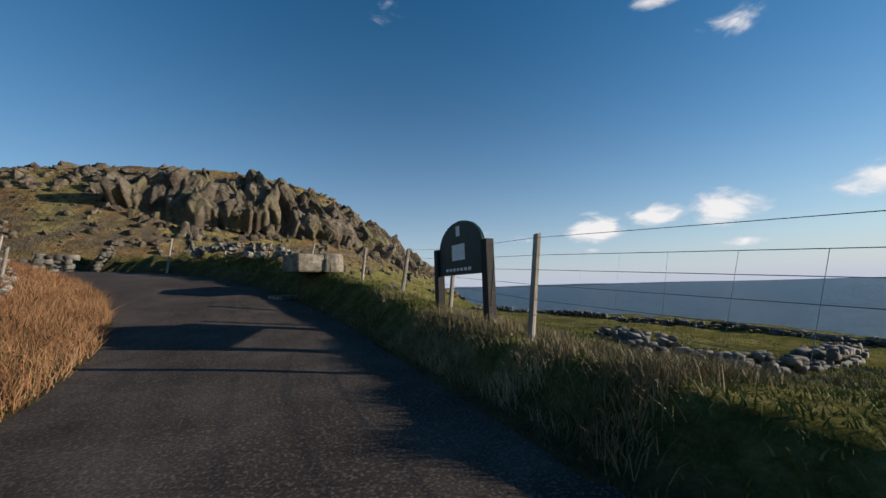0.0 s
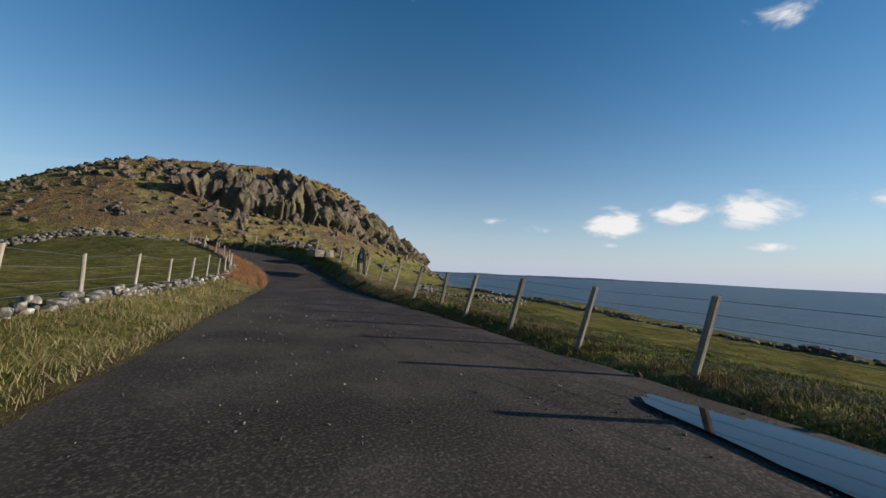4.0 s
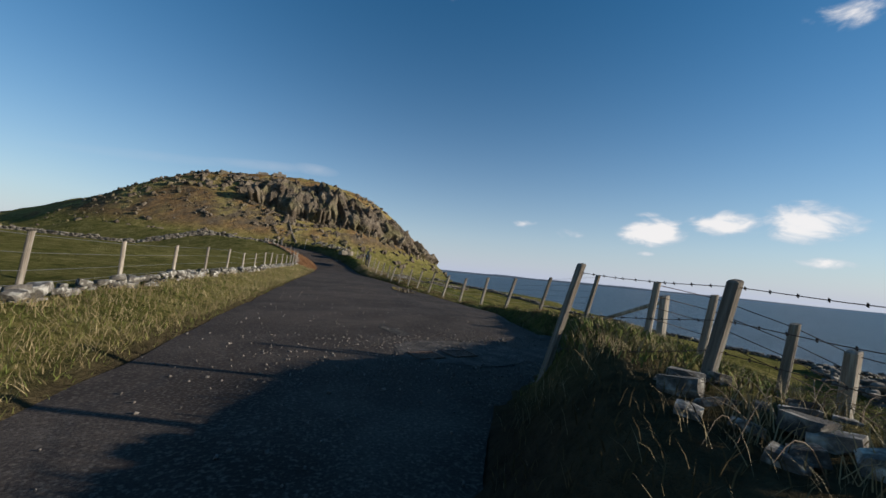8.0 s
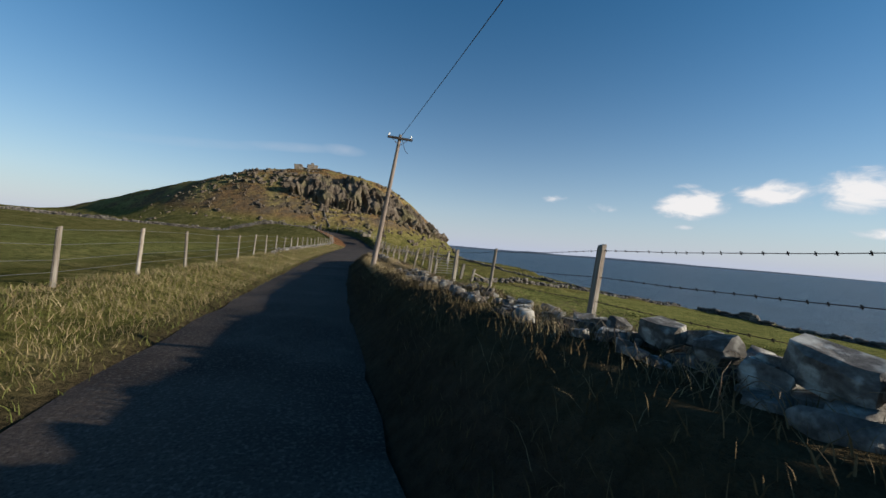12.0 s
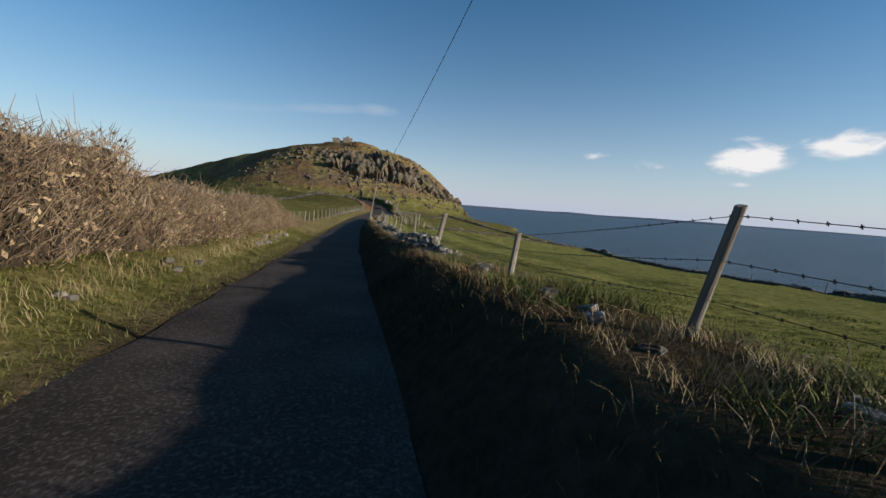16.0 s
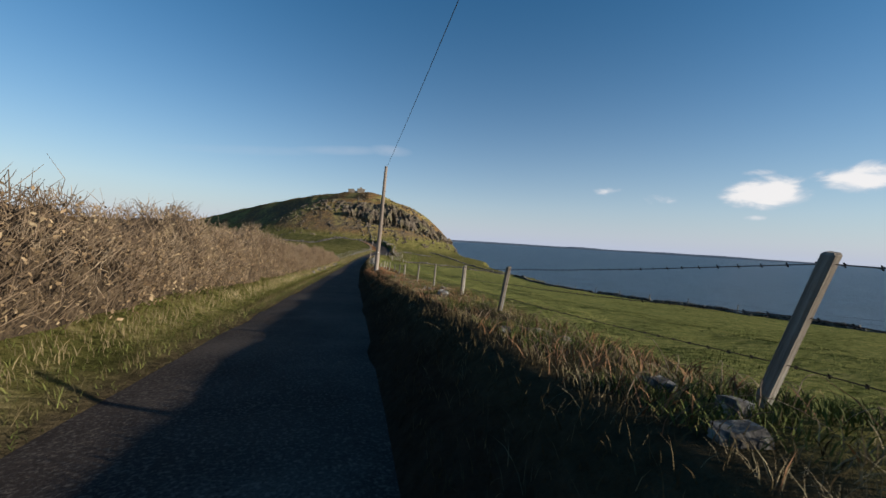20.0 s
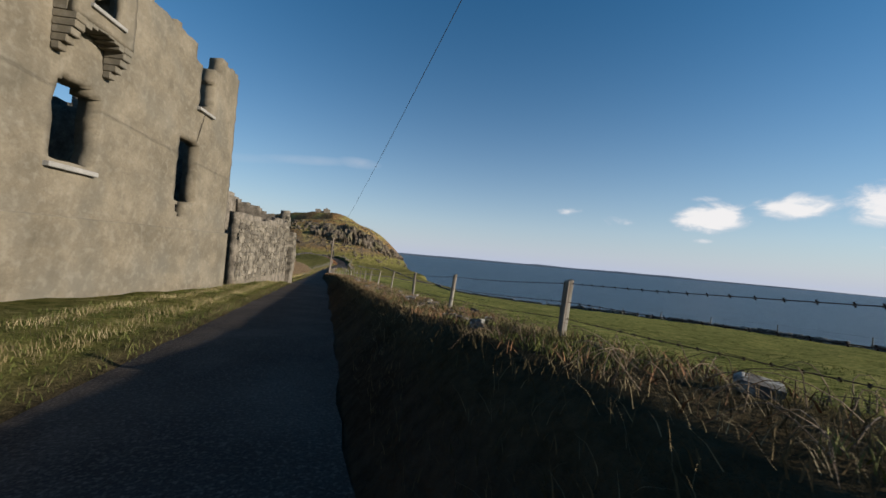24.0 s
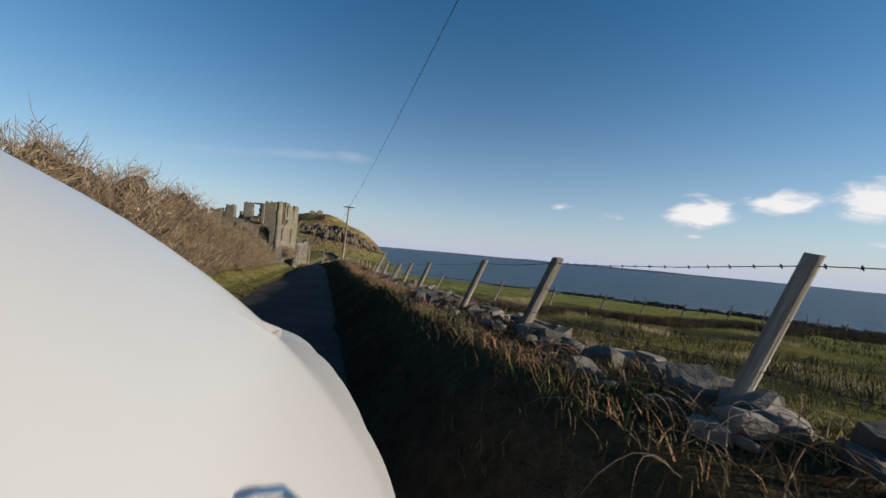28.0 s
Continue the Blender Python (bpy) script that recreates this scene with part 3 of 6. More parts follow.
# the lane, a cambered ribbon of worn tarmac with the lay-by
ry = np.arange(-255, 40, 0.5)
rw = np.linspace(0, 1, 15)
RYg, RWg = np.meshgrid(ry, rw, indexing="ij")
_l, _r = edge_left(RYg) - 0.08 + fbm(RYg, RYg * 0, 1.3, 3, 21) * 0.09, edge_right(RYg) + 0.06 + fbm(RYg, RYg * 0 + 9, 1.3, 3, 22) * 0.12
RD = _l + (_r - _l) * RWg
RZ = lane_z(RYg) + 0.035 * (1 - (2 * RWg - 1) ** 2) + fbm(lane_x(RYg) + RD, RYg, 1.6, 3, 23) * 0.006
ids = np.arange(RD.size).reshape(RD.shape)
rq = np.stack([ids[:-1, :-1], ids[:-1, 1:], ids[1:, 1:], ids[1:, :-1]], -1).reshape(-1, 4)
road = new("road", mesh_of("road", np.stack([lane_x(RYg) + RD, RYg, RZ], -1).reshape(-1, 3), rq, M_ASPHALT, smooth=True))
tagged(road, "narrow worn dark tarmac lane with loose grit", "road", kind="structure")

bm = bmesh.new()
bmesh.ops.create_circle(bm, cap_ends=True, segments=96, radius=4600)
sea = part("sea", bm, M_SEA)
sea.location = (0, 0, SEA)
tagged(sea, "dark blue rippled sea reaching the horizon", "sea", kind="structure")



# low far coast on the horizon; the haze over it is put into its blue colour
M_FAR_HAZED = mat("far_land_haze_tint", [(0.08, 0.11, 0.15), (0.1, 0.13, 0.17)], 0.004, rough=1.0, bump=0, coords="World")
fa = np.radians(np.arange(-4.0, 73.0, 0.25))
fh = 12 + 12 * sstep(-0.4, 0.9, fbm(fa * 20, fa * 0, 3.0, 4, 31)) + 8 * sstep(0.85, 0.3, fa)
fh *= sstep(np.radians(73), np.radians(60), fa)
vs, fs = [], []
for a_, h_ in zip(fa, fh):
    for rad, zz in ((4150, SEA - 2), (4220, SEA + h_), (4420, SEA + h_ * 0.8), (4480, SEA - 2)):
        vs.append((rad * math.sin(a_), rad * math.cos(a_), zz))
for i in range(len(fa) - 1):
    for j in range(3):
        k = i * 4 + j
        fs.append((k, k + 4, k + 5, k + 1))
tagged(new("far_coast", mesh_of("far_coast", vs, fs, M_FAR_HAZED, True)), "low coastline across the sea, coloured blue for haze", "coast", kind="structure")
# ---- fences, poles, wires ----
def gz(x, y):
    return float(ground_z(np.array([x]), np.array([y]))[0])


def fence_post(x, y, height, w=0.11, lean=0.0, tilt=0.0, turn=0.0, label="", square=True, group="", z=None, material=None):
    z = gz(x, y) if z is None else z
    ob = thing("fence_post", (x, y, z - 0.15), label or "weathered grey wooden fence post on the verge", "fence post", group, turn, (tilt, lean))
    bm = bmesh.new()
    if square:
        box(bm, -w / 2, w / 2, -w / 2, w / 2, 0, height + 0.15, 0.012)
    else:
        rod(bm, (0, 0, 0), (0, 0, height + 0.15), w / 2, w / 2 * 0.93, 12)
    for v in bm.verts:
        if v.co.z > height:
            v.co.z += v.co.x * 0.35
    rough_up(bm, 0.007, 6, x + y)
    part("post", bm, material or M_WOOD, ob)
    return ob


def top_of(ob, height):
    return ob.matrix_basis @ Vector((0, 0, height + 0.15))


def wire_thing(name, runs, r, label, category, material=None, barbs=0.0, parts="strand"):
    """A thing of strands: runs are lists of points; barbs: spacing of twisted barbs along each strand."""
    ob = new(name)
    tagged(ob, label, category)
    def side(t):
        p = t.cross(Vector((0, 0, 1)))
        p = p.normalized() if p.length > 1e-3 else Vector((1, 0, 0))
        return p, t.cross(p)

    def add(part_name, vs, fs, kind=""):
        me = bpy.data.meshes.new(part_name)
        me.from_pydata(vs, [], fs)
        me.materials.append(material or M_WIRE)
        part_ob = new(part_name, me)
        part_ob.parent = ob
        if kind:
            tagged(part_ob, kind=kind)

    bv, bf = [], []
    for run in runs:
        run = [Vector(q) for q in run]
        run = [q for i, q in enumerate(run) if i == 0 or (q - run[i - 1]).length > 1e-4]
        vs, fs = [], []
        for i, c in enumerate(run):
            p, q = side((run[min(i + 1, len(run) - 1)] - run[max(i - 1, 0)]).normalized())
            vs += [c + (p * math.cos(j * math.pi / 2) + q * math.sin(j * math.pi / 2)) * r for j in range(4)]
            if i:
                k = 4 * i
                fs += [(k - 4 + j, k - 4 + (j + 1) % 4, k + (j + 1) % 4, k + j) for j in range(4)]
        add(parts, vs, fs)
        for a, b in zip(run, run[1:]) if barbs else ():
            t = (b - a).normalized()
            p, q = side(t)
            for s in np.arange(barbs / 2, (b - a).length, barbs):
                c = a + t * s
                for ang in (0.5, 2.1):
                    dd = (p * math.cos(ang) + q * math.sin(ang)) * 0.014
                    k = len(bv)
                    ww = t * 0.004
                    bv += [c - dd - ww, c - dd + ww, c + dd + ww, c + dd - ww]
                    bf.append((k, k + 1, k + 2, k + 3))
    if bv:
        add("barbs", bv, bf, "stuff")
    return ob


def sagged(a, b, sag, n=10):
    a, b = Vector(a), Vector(b)
    return [a.lerp(b, i / n) - Vector((0, 0, sag * 4 * (i / n) * (1 - i / n))) for i in range(n + 1)]


random.seed(3)
# fence of the lay-by and the bend
LAYBY = [(2.7, y) for y in np.arange(-31.0, -9.6, 2.05)] + [(2.85, -8.6), (2.95, -6.35), (3.1, -3.7), (3.65, 0.0), (4.05, 4.1), (4.75, 7.6), (4.45, 9.6), (4.0, 12.0), (2.9, 14.9), (1.6, 17.2), (0.0, 19.2), (-2.2, 21.0)]
lay_posts = []
for x, y in LAYBY:
    h = float(np.interp(y, [-31, -29, -25.5, -23.5, -21, -12, -8.7, -6.3, -3.7, 0, 4, 7.6, 9.6, 12, 15, 17.2, 19.2, 21], [0.18, 0.03, -0.2, -0.33, -0.4, -0.11, -0.03, 0.07, 0.2, 0.44, 0.75, 0.9, 1.05, 1.35, 1.75, 2.1, 2.4, 2.6])) - gz(x, y) + random.uniform(-0.03, 0.03)
    lean, tilt = 8 + random.uniform(-3, 3), (10 if y < 3 else 2) + random.uniform(-3, 3)
    lay_posts.append((fence_post(x - h * math.sin(radians(lean)), y + h * math.sin(radians(tilt)), h / math.cos(radians(lean)) / math.cos(radians(tilt)), random.choice((0.08, 0.09, 0.1)), lean, tilt,
                                 random.uniform(-8, 8), group="lay-by fence", square=y < 10), h))
wire_thing("stock_fence_wire", [[top_of(o, h * f) + Vector((-0.06, 0, 0)) for o, h in lay_posts] for f in (0.97, 0.8, 0.66, 0.52, 0.38, 0.24)], 0.0035,
           "thin galvanised sheep netting strung between the posts", "wire fence")
_ups = []
for (o, h), (o2, h2) in zip(lay_posts[8:], lay_posts[9:]):
    for s in np.arange(0.07, 1, 0.14):
        a, b = top_of(o, h * 0.8).lerp(top_of(o2, h2 * 0.8), s), top_of(o, h * 0.24).lerp(top_of(o2, h2 * 0.24), s)
        _ups.append([a + Vector((-0.06, 0.02 * math.sin(s * 30), 0)), b + Vector((-0.06, 0, 0))])
_mesh = wire_thing("stock_fence_netting", [], 0.003, "upright wires of the sheep netting by the sign", "wire fence")
_vs, _fs = [], []
for a, b in _ups:
    k = len(_vs)
    w_ = Vector((0.003, 0.003, 0))
    _vs += [a - w_, a + w_, b + w_, b - w_]
    _fs.append((k, k + 1, k + 2, k + 3))
_me = bpy.data.meshes.new("netting")
_me.from_pydata(_vs, [], _fs)
_me.materials.append(M_WIRE)
_n = new("netting", _me)
_n.parent = _mesh
tagged(_n, kind="stuff")

# strainer post with its brace at the end of the lay-by
sp = fence_post(2.75, -33.0, 1.1, 0.16, 5, 0, label="stout weathered strainer post with a diagonal brace", square=True, group="")
bm = bmesh.new()
rod(bm, (0, 2.1, 0.25), (0.0, 0.05, 1.1), 0.05, 0.05, 8)
part("brace", bm, M_WOOD, sp)

# posts along the stone bank
bank_posts = []
POST_Y = [-36.3, -37.7, -39.3, -41.2, -43.4, -45.6, -47.9, -50.3, -52.6, -54.8, -57.4, -60.0, -62.8, -65.8, -69.4, -71.9, -75.9, -80.1, -84.3,
          -87.3, -91.4, -94.2, -96.7, -99.1, -101.4, -104.6, -107.0, -108.9, -112.5, -115.2, -118.0, -120.2, -124.0, -127.0, -129.1, -132.4, -135.5,
          -138.5, -141.2, -144.0, -146.8, -149.6, -152.6, -155.7, -158.8, -161.8, -165.0, -168.0, -171.0, -174.3, -176.4, -178.4, -181.0, -184.2, -187.0,
          -189.4, -191.8, -194.3, -196.7, -198.2, -200.2, -202.5, -203.3, -205.6, -207.2, -209.0, -212.0, -213.8, -215.9, -218.4, -221.0, -223.5]
for y in POST_Y:
    strong = y < -199 or any(abs(y - s_) < 0.3 for s_ in (-36.3, -37.7, -45.6, -80.1, -87.3, -124.0))
    lean, tilt = (19 if y < -199 else 8 if strong else 4) + random.uniform(-3, 3), (10 if strong else 3) + random.uniform(-3, 3)
    rise = 0.02 + float(np.interp(-y, [36.4, 38, 41.5, 46.2, 50.4, 57, 72, 80, 84.2, 87.3, 91.4, 94.2, 101, 104.5, 112.5, 120, 124, 129, 132.5, 150, 165, 176, 189, 200, 202.5, 203.2, 205.6, 213, 216],
                                  [1.5, 1.4, 1.25, 1.27, 1.42, 1.5, 1.5, 1.6, 1.24, 1.52, 1.15, 1.35, 1.37, 1.26, 1.36, 1.4, 1.54, 1.13, 1.19, 1.35, 1.41, 1.47, 1.39, 1.3, 1.73, 1.37, 1.35, 1.55, 1.6]))
    tip = Vector((float(lane_x(y)) + float(np.interp(y, [-62, -52, -41, -36.5], [2.24, 2.62, 2.62, 2.24])), y, float(lane_z(y)) + rise))
    axis = pose(0, 0, 0, tilt, lean, 0).to_3x3() @ Vector((0, 0, 1))
    h = 0.8
    for _ in range(3):
        foot = tip - axis * h
        h += foot.z - gz(foot.x, foot.y)
    x, by = foot.x, foot.y
    o = fence_post(x, by, h, random.choice((0.055, 0.062, 0.072)) + (0.035 if -81 < y < -79 else 0.022 if y < -199 else 0.008 if strong else 0), lean, tilt,
                   0.0, label="weathered grey wooden post leaning on the stone bank", square=random.random() < 0.45, group="bank fence")
    bank_posts.append((o, h))
wire_thing("barbed_wire", [[p for a, b in zip(bank_posts, bank_posts[1:]) for p in sagged(top_of(a[0], a[1] * f), top_of(b[0], b[1] * f), 0.02, 3)] for f in (0.93, 0.6, 0.3)],
           0.0026, "rusty two-strand barbed wire stapled to the posts", "barbed wire", M_IRON, barbs=0.13)

near = [(o, h) for (o, h), y in zip(bank_posts, POST_Y) if -208 < y < -201]
net = wire_thing("sheep_netting", [[top_of(o, h * f) + Vector((-0.05, 0, 0)) for o, h in near] for f in (0.8, 0.68, 0.48, 0.36, 0.22)], 0.003, "grey sheep netting on the leaning bank posts", "wire fence")
for (o, h), (o2, h2) in zip(near, near[1:]):
    for k in range(1, 14):
        bm = bmesh.new()
        rod(bm, top_of(o, h * 0.8).lerp(top_of(o2, h2 * 0.8), k / 14) + Vector((-0.05, 0, 0)), top_of(o, h * 0.22).lerp(top_of(o2, h2 * 0.22), k / 14) + Vector((-0.05, 0, 0)), 0.0025, 0.0025, 4)
        part("upright", bm, M_WIRE, net)

# fence that leaves the lane across the pasture
cross_posts = []
for k in range(11):
    cx, cy = -3.6 + 2.7 * k, -202.6 - 0.05 * k + random.uniform(-0.2, 0.2)
    cross_posts.append((fence_post(cx, cy, 1.05 + random.uniform(-0.1, 0.1), 0.08, 20 + random.uniform(-6, 6), random.uniform(-4, 4), label="thin grey post leaning in the cross fence", square=False, group="cross fence"), 1.05))
wire_thing("cross_wire", [[top_of(o, h * f) for o, h in cross_posts] for f in (0.93, 0.62)], 0.004, "slack wire of the cross fence", "wire fence")

# landward fence on its low wall
left_posts = []
for y in list(np.arange(-60.5, -12, 2.6)) + list(np.arange(-12, 21, 2.2)):
    x = float(lane_x(y)) - 4.3
    h = 1.0 + random.uniform(-0.08, 0.08)
    left_posts.append((fence_post(x, y, h, 0.085, random.uniform(-1, 5), random.uniform(-3, 3), random.uniform(-20, 20), label="pale round wooden fence post in the grassy bank", square=False, group="landward fence"), h))
wire_thing("field_fence_wire", [[top_of(o, h * f) for o, h in left_posts] for f in (0.95, 0.7, 0.45, 0.25)], 0.0035, "plain galvanised wire of the landward field fence", "wire fence")
for x, y, h in ((-10.5, -133.8, 1.6), (-10.6, -135.9, 1.25)):
    fence_post(x, y, h, 0.17, 0, 0, label="thick lichen-grey wooden gatepost at the end of the hedge", square=False)
garden_posts = []
for y in np.arange(-196, -176, 2.2):
    garden_posts.append((fence_post(float(lane_x(y)) - 3.9 - random.uniform(0, 0.5), y, 1.35 + random.uniform(-0.1, 0.3), 0.08, random.uniform(-4, 6), 0, label="pale wooden post among the garden shrubs", square=False, group="garden fence"), 1.35))
wire_thing("garden_wire", [[top_of(o, h * f) for o, h in garden_posts] for f in (0.95, 0.7, 0.45)], 0.003, "sagging wire between the garden posts", "wire fence")


def utility_pole(x, y, top, lean=0.0, steps=False, arm=True):
    z = gz(x, y)
    height = top - z
    ob = thing("utility_pole", (x, y, z - 0.3), "weathered wooden telephone pole with a small crossarm on the verge" if arm else "plain weathered wooden telephone pole without a crossarm", "utility pole", "telephone poles", 0, (0, lean))
    bm = bmesh.new()
    n, seg = 10, 14
    rings = []
    for i in range(n + 1):
        r_, zz = 0.135 - 0.05 * i / n, (height + 0.3) * i / n
        rings.append([bm.verts.new((r_ * math.cos(2 * math.pi * k / seg), r_ * math.sin(2 * math.pi * k / seg), zz)) for k in range(seg)])
    for a, b in zip(rings, rings[1:]):
        for k in range(seg):
            bm.faces.new((a[k], a[(k + 1) % seg], b[(k + 1) % seg], b[k]))
    bm.faces.new(rings[-1])
    rough_up(bm, 0.012, 0.8, x)
    part("pole", bm, M_POLE, ob)
    if not arm:
        for k, (dx, dz) in enumerate(((-0.15, -0.15), (0.14, -0.35), (-0.14, -0.75), (0.14, -1.2))):
            bm = bmesh.new()
            rod(bm, (0, -0.08, height + dz), (dx, -0.1, height + dz + 0.03), 0.009, 0.009, 6)
            part("step_iron", bm, M_IRON, ob, "rusty step iron")
        bm = bmesh.new()
        rod(bm, (0.02, -0.13, height - 4.85), (0.02, -0.115, height - 4.85), 0.035, 0.035, 14)
        part("tag", bm, M_PORCELAIN, ob, "small pale round tag")
        return ob, height
    bm = bmesh.new()
    box(bm, -0.64, 0.64, -0.21, -0.1, height + 0.02, height + 0.13, 0.01)
    level = Matrix.Translation((0, 0, height)) @ Matrix.Rotation(radians(-lean), 4, "Y") @ Matrix.Translation((0, 0, -height))
    part("crossarm", bm, M_DARKWOOD, ob, "dark timber crossarm").matrix_basis = level
    for sx in (-1, 1):
        bm = bmesh.new()
        rod(bm, (sx * 0.4, -0.155, height + 0.03), (0, -0.1, height - 0.3), 0.012, 0.012, 6)
        part("arm_brace", bm, M_IRON, ob).matrix_basis = level
    for sx in (-0.57, 0.57):
        bm = bmesh.new()
        rod(bm, (sx, -0.155, height + 0.13), (sx, -0.155, height + 0.19), 0.016, 0.016, 8)
        rod(bm, (sx, -0.155, height + 0.18), (sx, -0.155, height + 0.24), 0.048, 0.05, 12)
        rod(bm, (sx, -0.155, height + 0.24), (sx, -0.155, height + 0.3), 0.036, 0.02, 12)
        part("insulator", bm, M_PORCELAIN, ob, "white porcelain insulator").matrix_basis = level
    if steps:
        for i in range(5):
            bm = bmesh.new()
            zz, sx = height - 1.0 - 0.4 * i, 1 if i % 2 else -1
            rod(bm, (0, 0, zz), (sx * 0.24, 0, zz), 0.012, 0.012, 6)
            part("step_iron", bm, M_IRON, ob, "rusty step iron")
    return ob, height


POLES = [utility_pole(-5.48, -48.2, 6.5, 7.6), utility_pole(-6.45, -102.75, 8.3, 2.4, arm=False), utility_pole(-5.15, -169.8, 13.3, 2.0, True)]
POLES[0][0].matrix_basis = POLES[0][0].matrix_basis @ Matrix.Scale(0.64, 4)      # a slight, short pole
tops = [o.matrix_basis @ Vector((0.0, -0.1, h + 0.15)) for o, h in POLES]
spans = [(tops[0], tops[1]), (tops[1], tops[2]), (tops[2], Vector((-6.2, -238, 16.6)))]
for a, b in spans:
    wire_thing("overhead_cable", [sagged(a, b, 0.9, 24)], 0.009, "thin black overhead telephone cable between poles", "cable", M_CABLE, parts="cable")
# loose drop wires on the first pole
p0, h0 = POLES[0]
wire_thing("drop_wire", [sagged(p0.matrix_basis @ Vector((0.1, -0.1, h0 * 0.6)), p0.matrix_basis @ Vector((0.35, -0.12, h0 * 0.22)), 0.3, 8),
                         sagged(p0.matrix_basis @ Vector((0.1, -0.1, h0 + 0.1)), p0.matrix_basis @ Vector((0.5, -0.3, h0 - 0.6)), 0.1, 6)], 0.008,
           "slack black drop wire hanging from the pole", "cable", M_CABLE, parts="cable")


# ---- stones and walls ----
def stone_mesh(seed, sx, sy, sz, material=None):
    """An angular, roughly slab-shaped field stone: a box cut by slanting planes."""
    rs = random.Random(seed)
    bm = bmesh.new()
    vs = bmesh.ops.create_cube(bm, size=1.0)["verts"]
    for v in vs:
        v.co = Vector((v.co.x * sx * rs.uniform(0.8, 1.08), v.co.y * sy * rs.uniform(0.8, 1.08), v.co.z * sz * rs.uniform(0.75, 1.1)))
    for _ in range(9):
        n = Vector((rs.uniform(-1, 1) / sx, rs.uniform(-1, 1) / sy, rs.uniform(-1, 1) / sz)).normalized()
        far = max(v.co.dot(n) for v in bm.verts)
        r = bmesh.ops.bisect_plane(bm, geom=bm.verts[:] + bm.edges[:] + bm.faces[:], plane_co=n * far * rs.uniform(0.72, 0.93), plane_no=n, clear_outer=True)
        es = [e for e in r["geom_cut"] if isinstance(e, bmesh.types.BMEdge)]
        if es:
            bmesh.ops.holes_fill(bm, edges=es)
    bmesh.ops.triangulate(bm, faces=bm.faces[:])
    me = bpy.data.meshes.new("stone")
    bm.to_mesh(me)
    bm.free()
    me.materials.append(material or M_STONE)
    return me


STONES = [stone_mesh(i, random.uniform(0.2, 0.34), random.uniform(0.26, 0.48), random.uniform(0.12, 0.26)) for i in range(26)]
EARTHY = [stone_mesh(i + 60, random.uniform(0.24, 0.4), random.uniform(0.26, 0.46), random.uniform(0.2, 0.32), M_OLDSTONE) for i in range(26)]


def stone_arrays(me):
    v = np.empty(len(me.vertices) * 3, np.float32)
    me.vertices.foreach_get("co", v)
    me.calc_loop_triangles()
    f = np.empty(len(me.loop_triangles) * 3, np.int32)
    me.loop_triangles.foreach_get("vertices", f)
    return v.reshape(-1, 3), f.reshape(-1, 3)


STONE_ARR = [stone_arrays(m_) for m_ in STONES]


def rot(a, b, c):
    return np.array(Euler((a, b, c)).to_matrix())


def stone_wall(name, label, places, rs, limit=300, material=None, stones=None):
    """places: (x, y, z, size, turn). The first ones are stones of their own, the rest one joined heap."""
    ob = new(name)
    tagged(ob, label, "stone wall", kind="structure")
    vs, fs, k = [], [], 0
    for i, (x, y, z, s, turn) in enumerate(places):
        if i < limit:
            st = new("stone", (stones or STONES)[rs.randrange(26)])
            st.matrix_basis = pose(x, y, z, rs.uniform(-16, 16), rs.uniform(-16, 16), turn + rs.uniform(-14, 14)) @ Matrix.Scale(s, 4)
            st.parent = ob
        else:
            v, f = STONE_ARR[rs.randrange(26)]
            v = v @ rot(rs.uniform(-.3, .3), rs.uniform(-.3, .3), radians(turn) + rs.uniform(-.3, .3)).T * s + (x, y, z)
            vs.append(v)
            fs.append(f + k)
            k += len(v)
    if vs:
        h = new("stone_heap", mesh_of("stone_heap", np.concatenate(vs), np.concatenate(fs), material or M_STONE))
        h.parent = ob
        tagged(h, kind="stuff")
    return ob


def bank_places(y0, y1, per_row, rows, rs, side=1.98, low=0.28, rise=0.2, keep=1.0, size=1.0):
    out = []
    for r in reversed(range(rows)):
        y = y0
        while y > y1:
            if rs.random() < keep:
                x = float(lane_x(y)) + side - 0.16 * (rows - 1 - r) * 0.5 + rs.uniform(-0.07, 0.07)
                out.append((x, y, float(lane_z(y)) + low + rise * r + rs.uniform(-0.05, 0.05) + 0.1 * math.sin(y * 0.7), size * rs.choice((0.45, 0.6, 0.7, 0.8, 0.9, 1.0)), 0))
            y -= per_row * rs.uniform(0.75, 1.25)
    return out


def pebbles(y0, y1, count, rs):
    """Small broken stones filling the gaps along the bank's crest."""
    out = []
    for _ in range(count):
        y = rs.uniform(y1, y0)
        x = float(lane_x(y)) + rs.uniform(1.55, 2.3)
        out.append((x, y, gz(x, y) + rs.uniform(-0.02, 0.06), rs.uniform(0.25, 0.6), rs.uniform(0, 90)))
    return out


rs = random.Random(11)
stone_wall("wall_bank_1", "low lichened dry-stone wall half sunk in the grassy bank", bank_places(-37.6, -45.5, 0.26, 4, rs, low=0.4, rise=0.13, keep=0.8, size=0.7) + pebbles(-37.6, -46, 160, rs)
           + bank_places(-50.5, -58, 0.24, 3, rs, low=0.5, rise=0.12, keep=0.8, size=0.68) + pebbles(-50.5, -58, 120, rs), rs, 400)
stone_wall("wall_bank_2", "low lichened dry-stone wall of pale angular stones", bank_places(-58, -82, 0.2, 4, rs, low=0.45, rise=0.13, keep=0.9, size=0.82) + pebbles(-58, -82, 700, rs), rs, 680)
stone_wall("wall_bank_3", "dry-stone bank mostly grown over with grass", bank_places(-82, -196, 0.6, 2, rs, low=0.5, rise=0.1, keep=0.06, size=0.4) + pebbles(-82, -196, 200, rs), rs)
tumbled = []
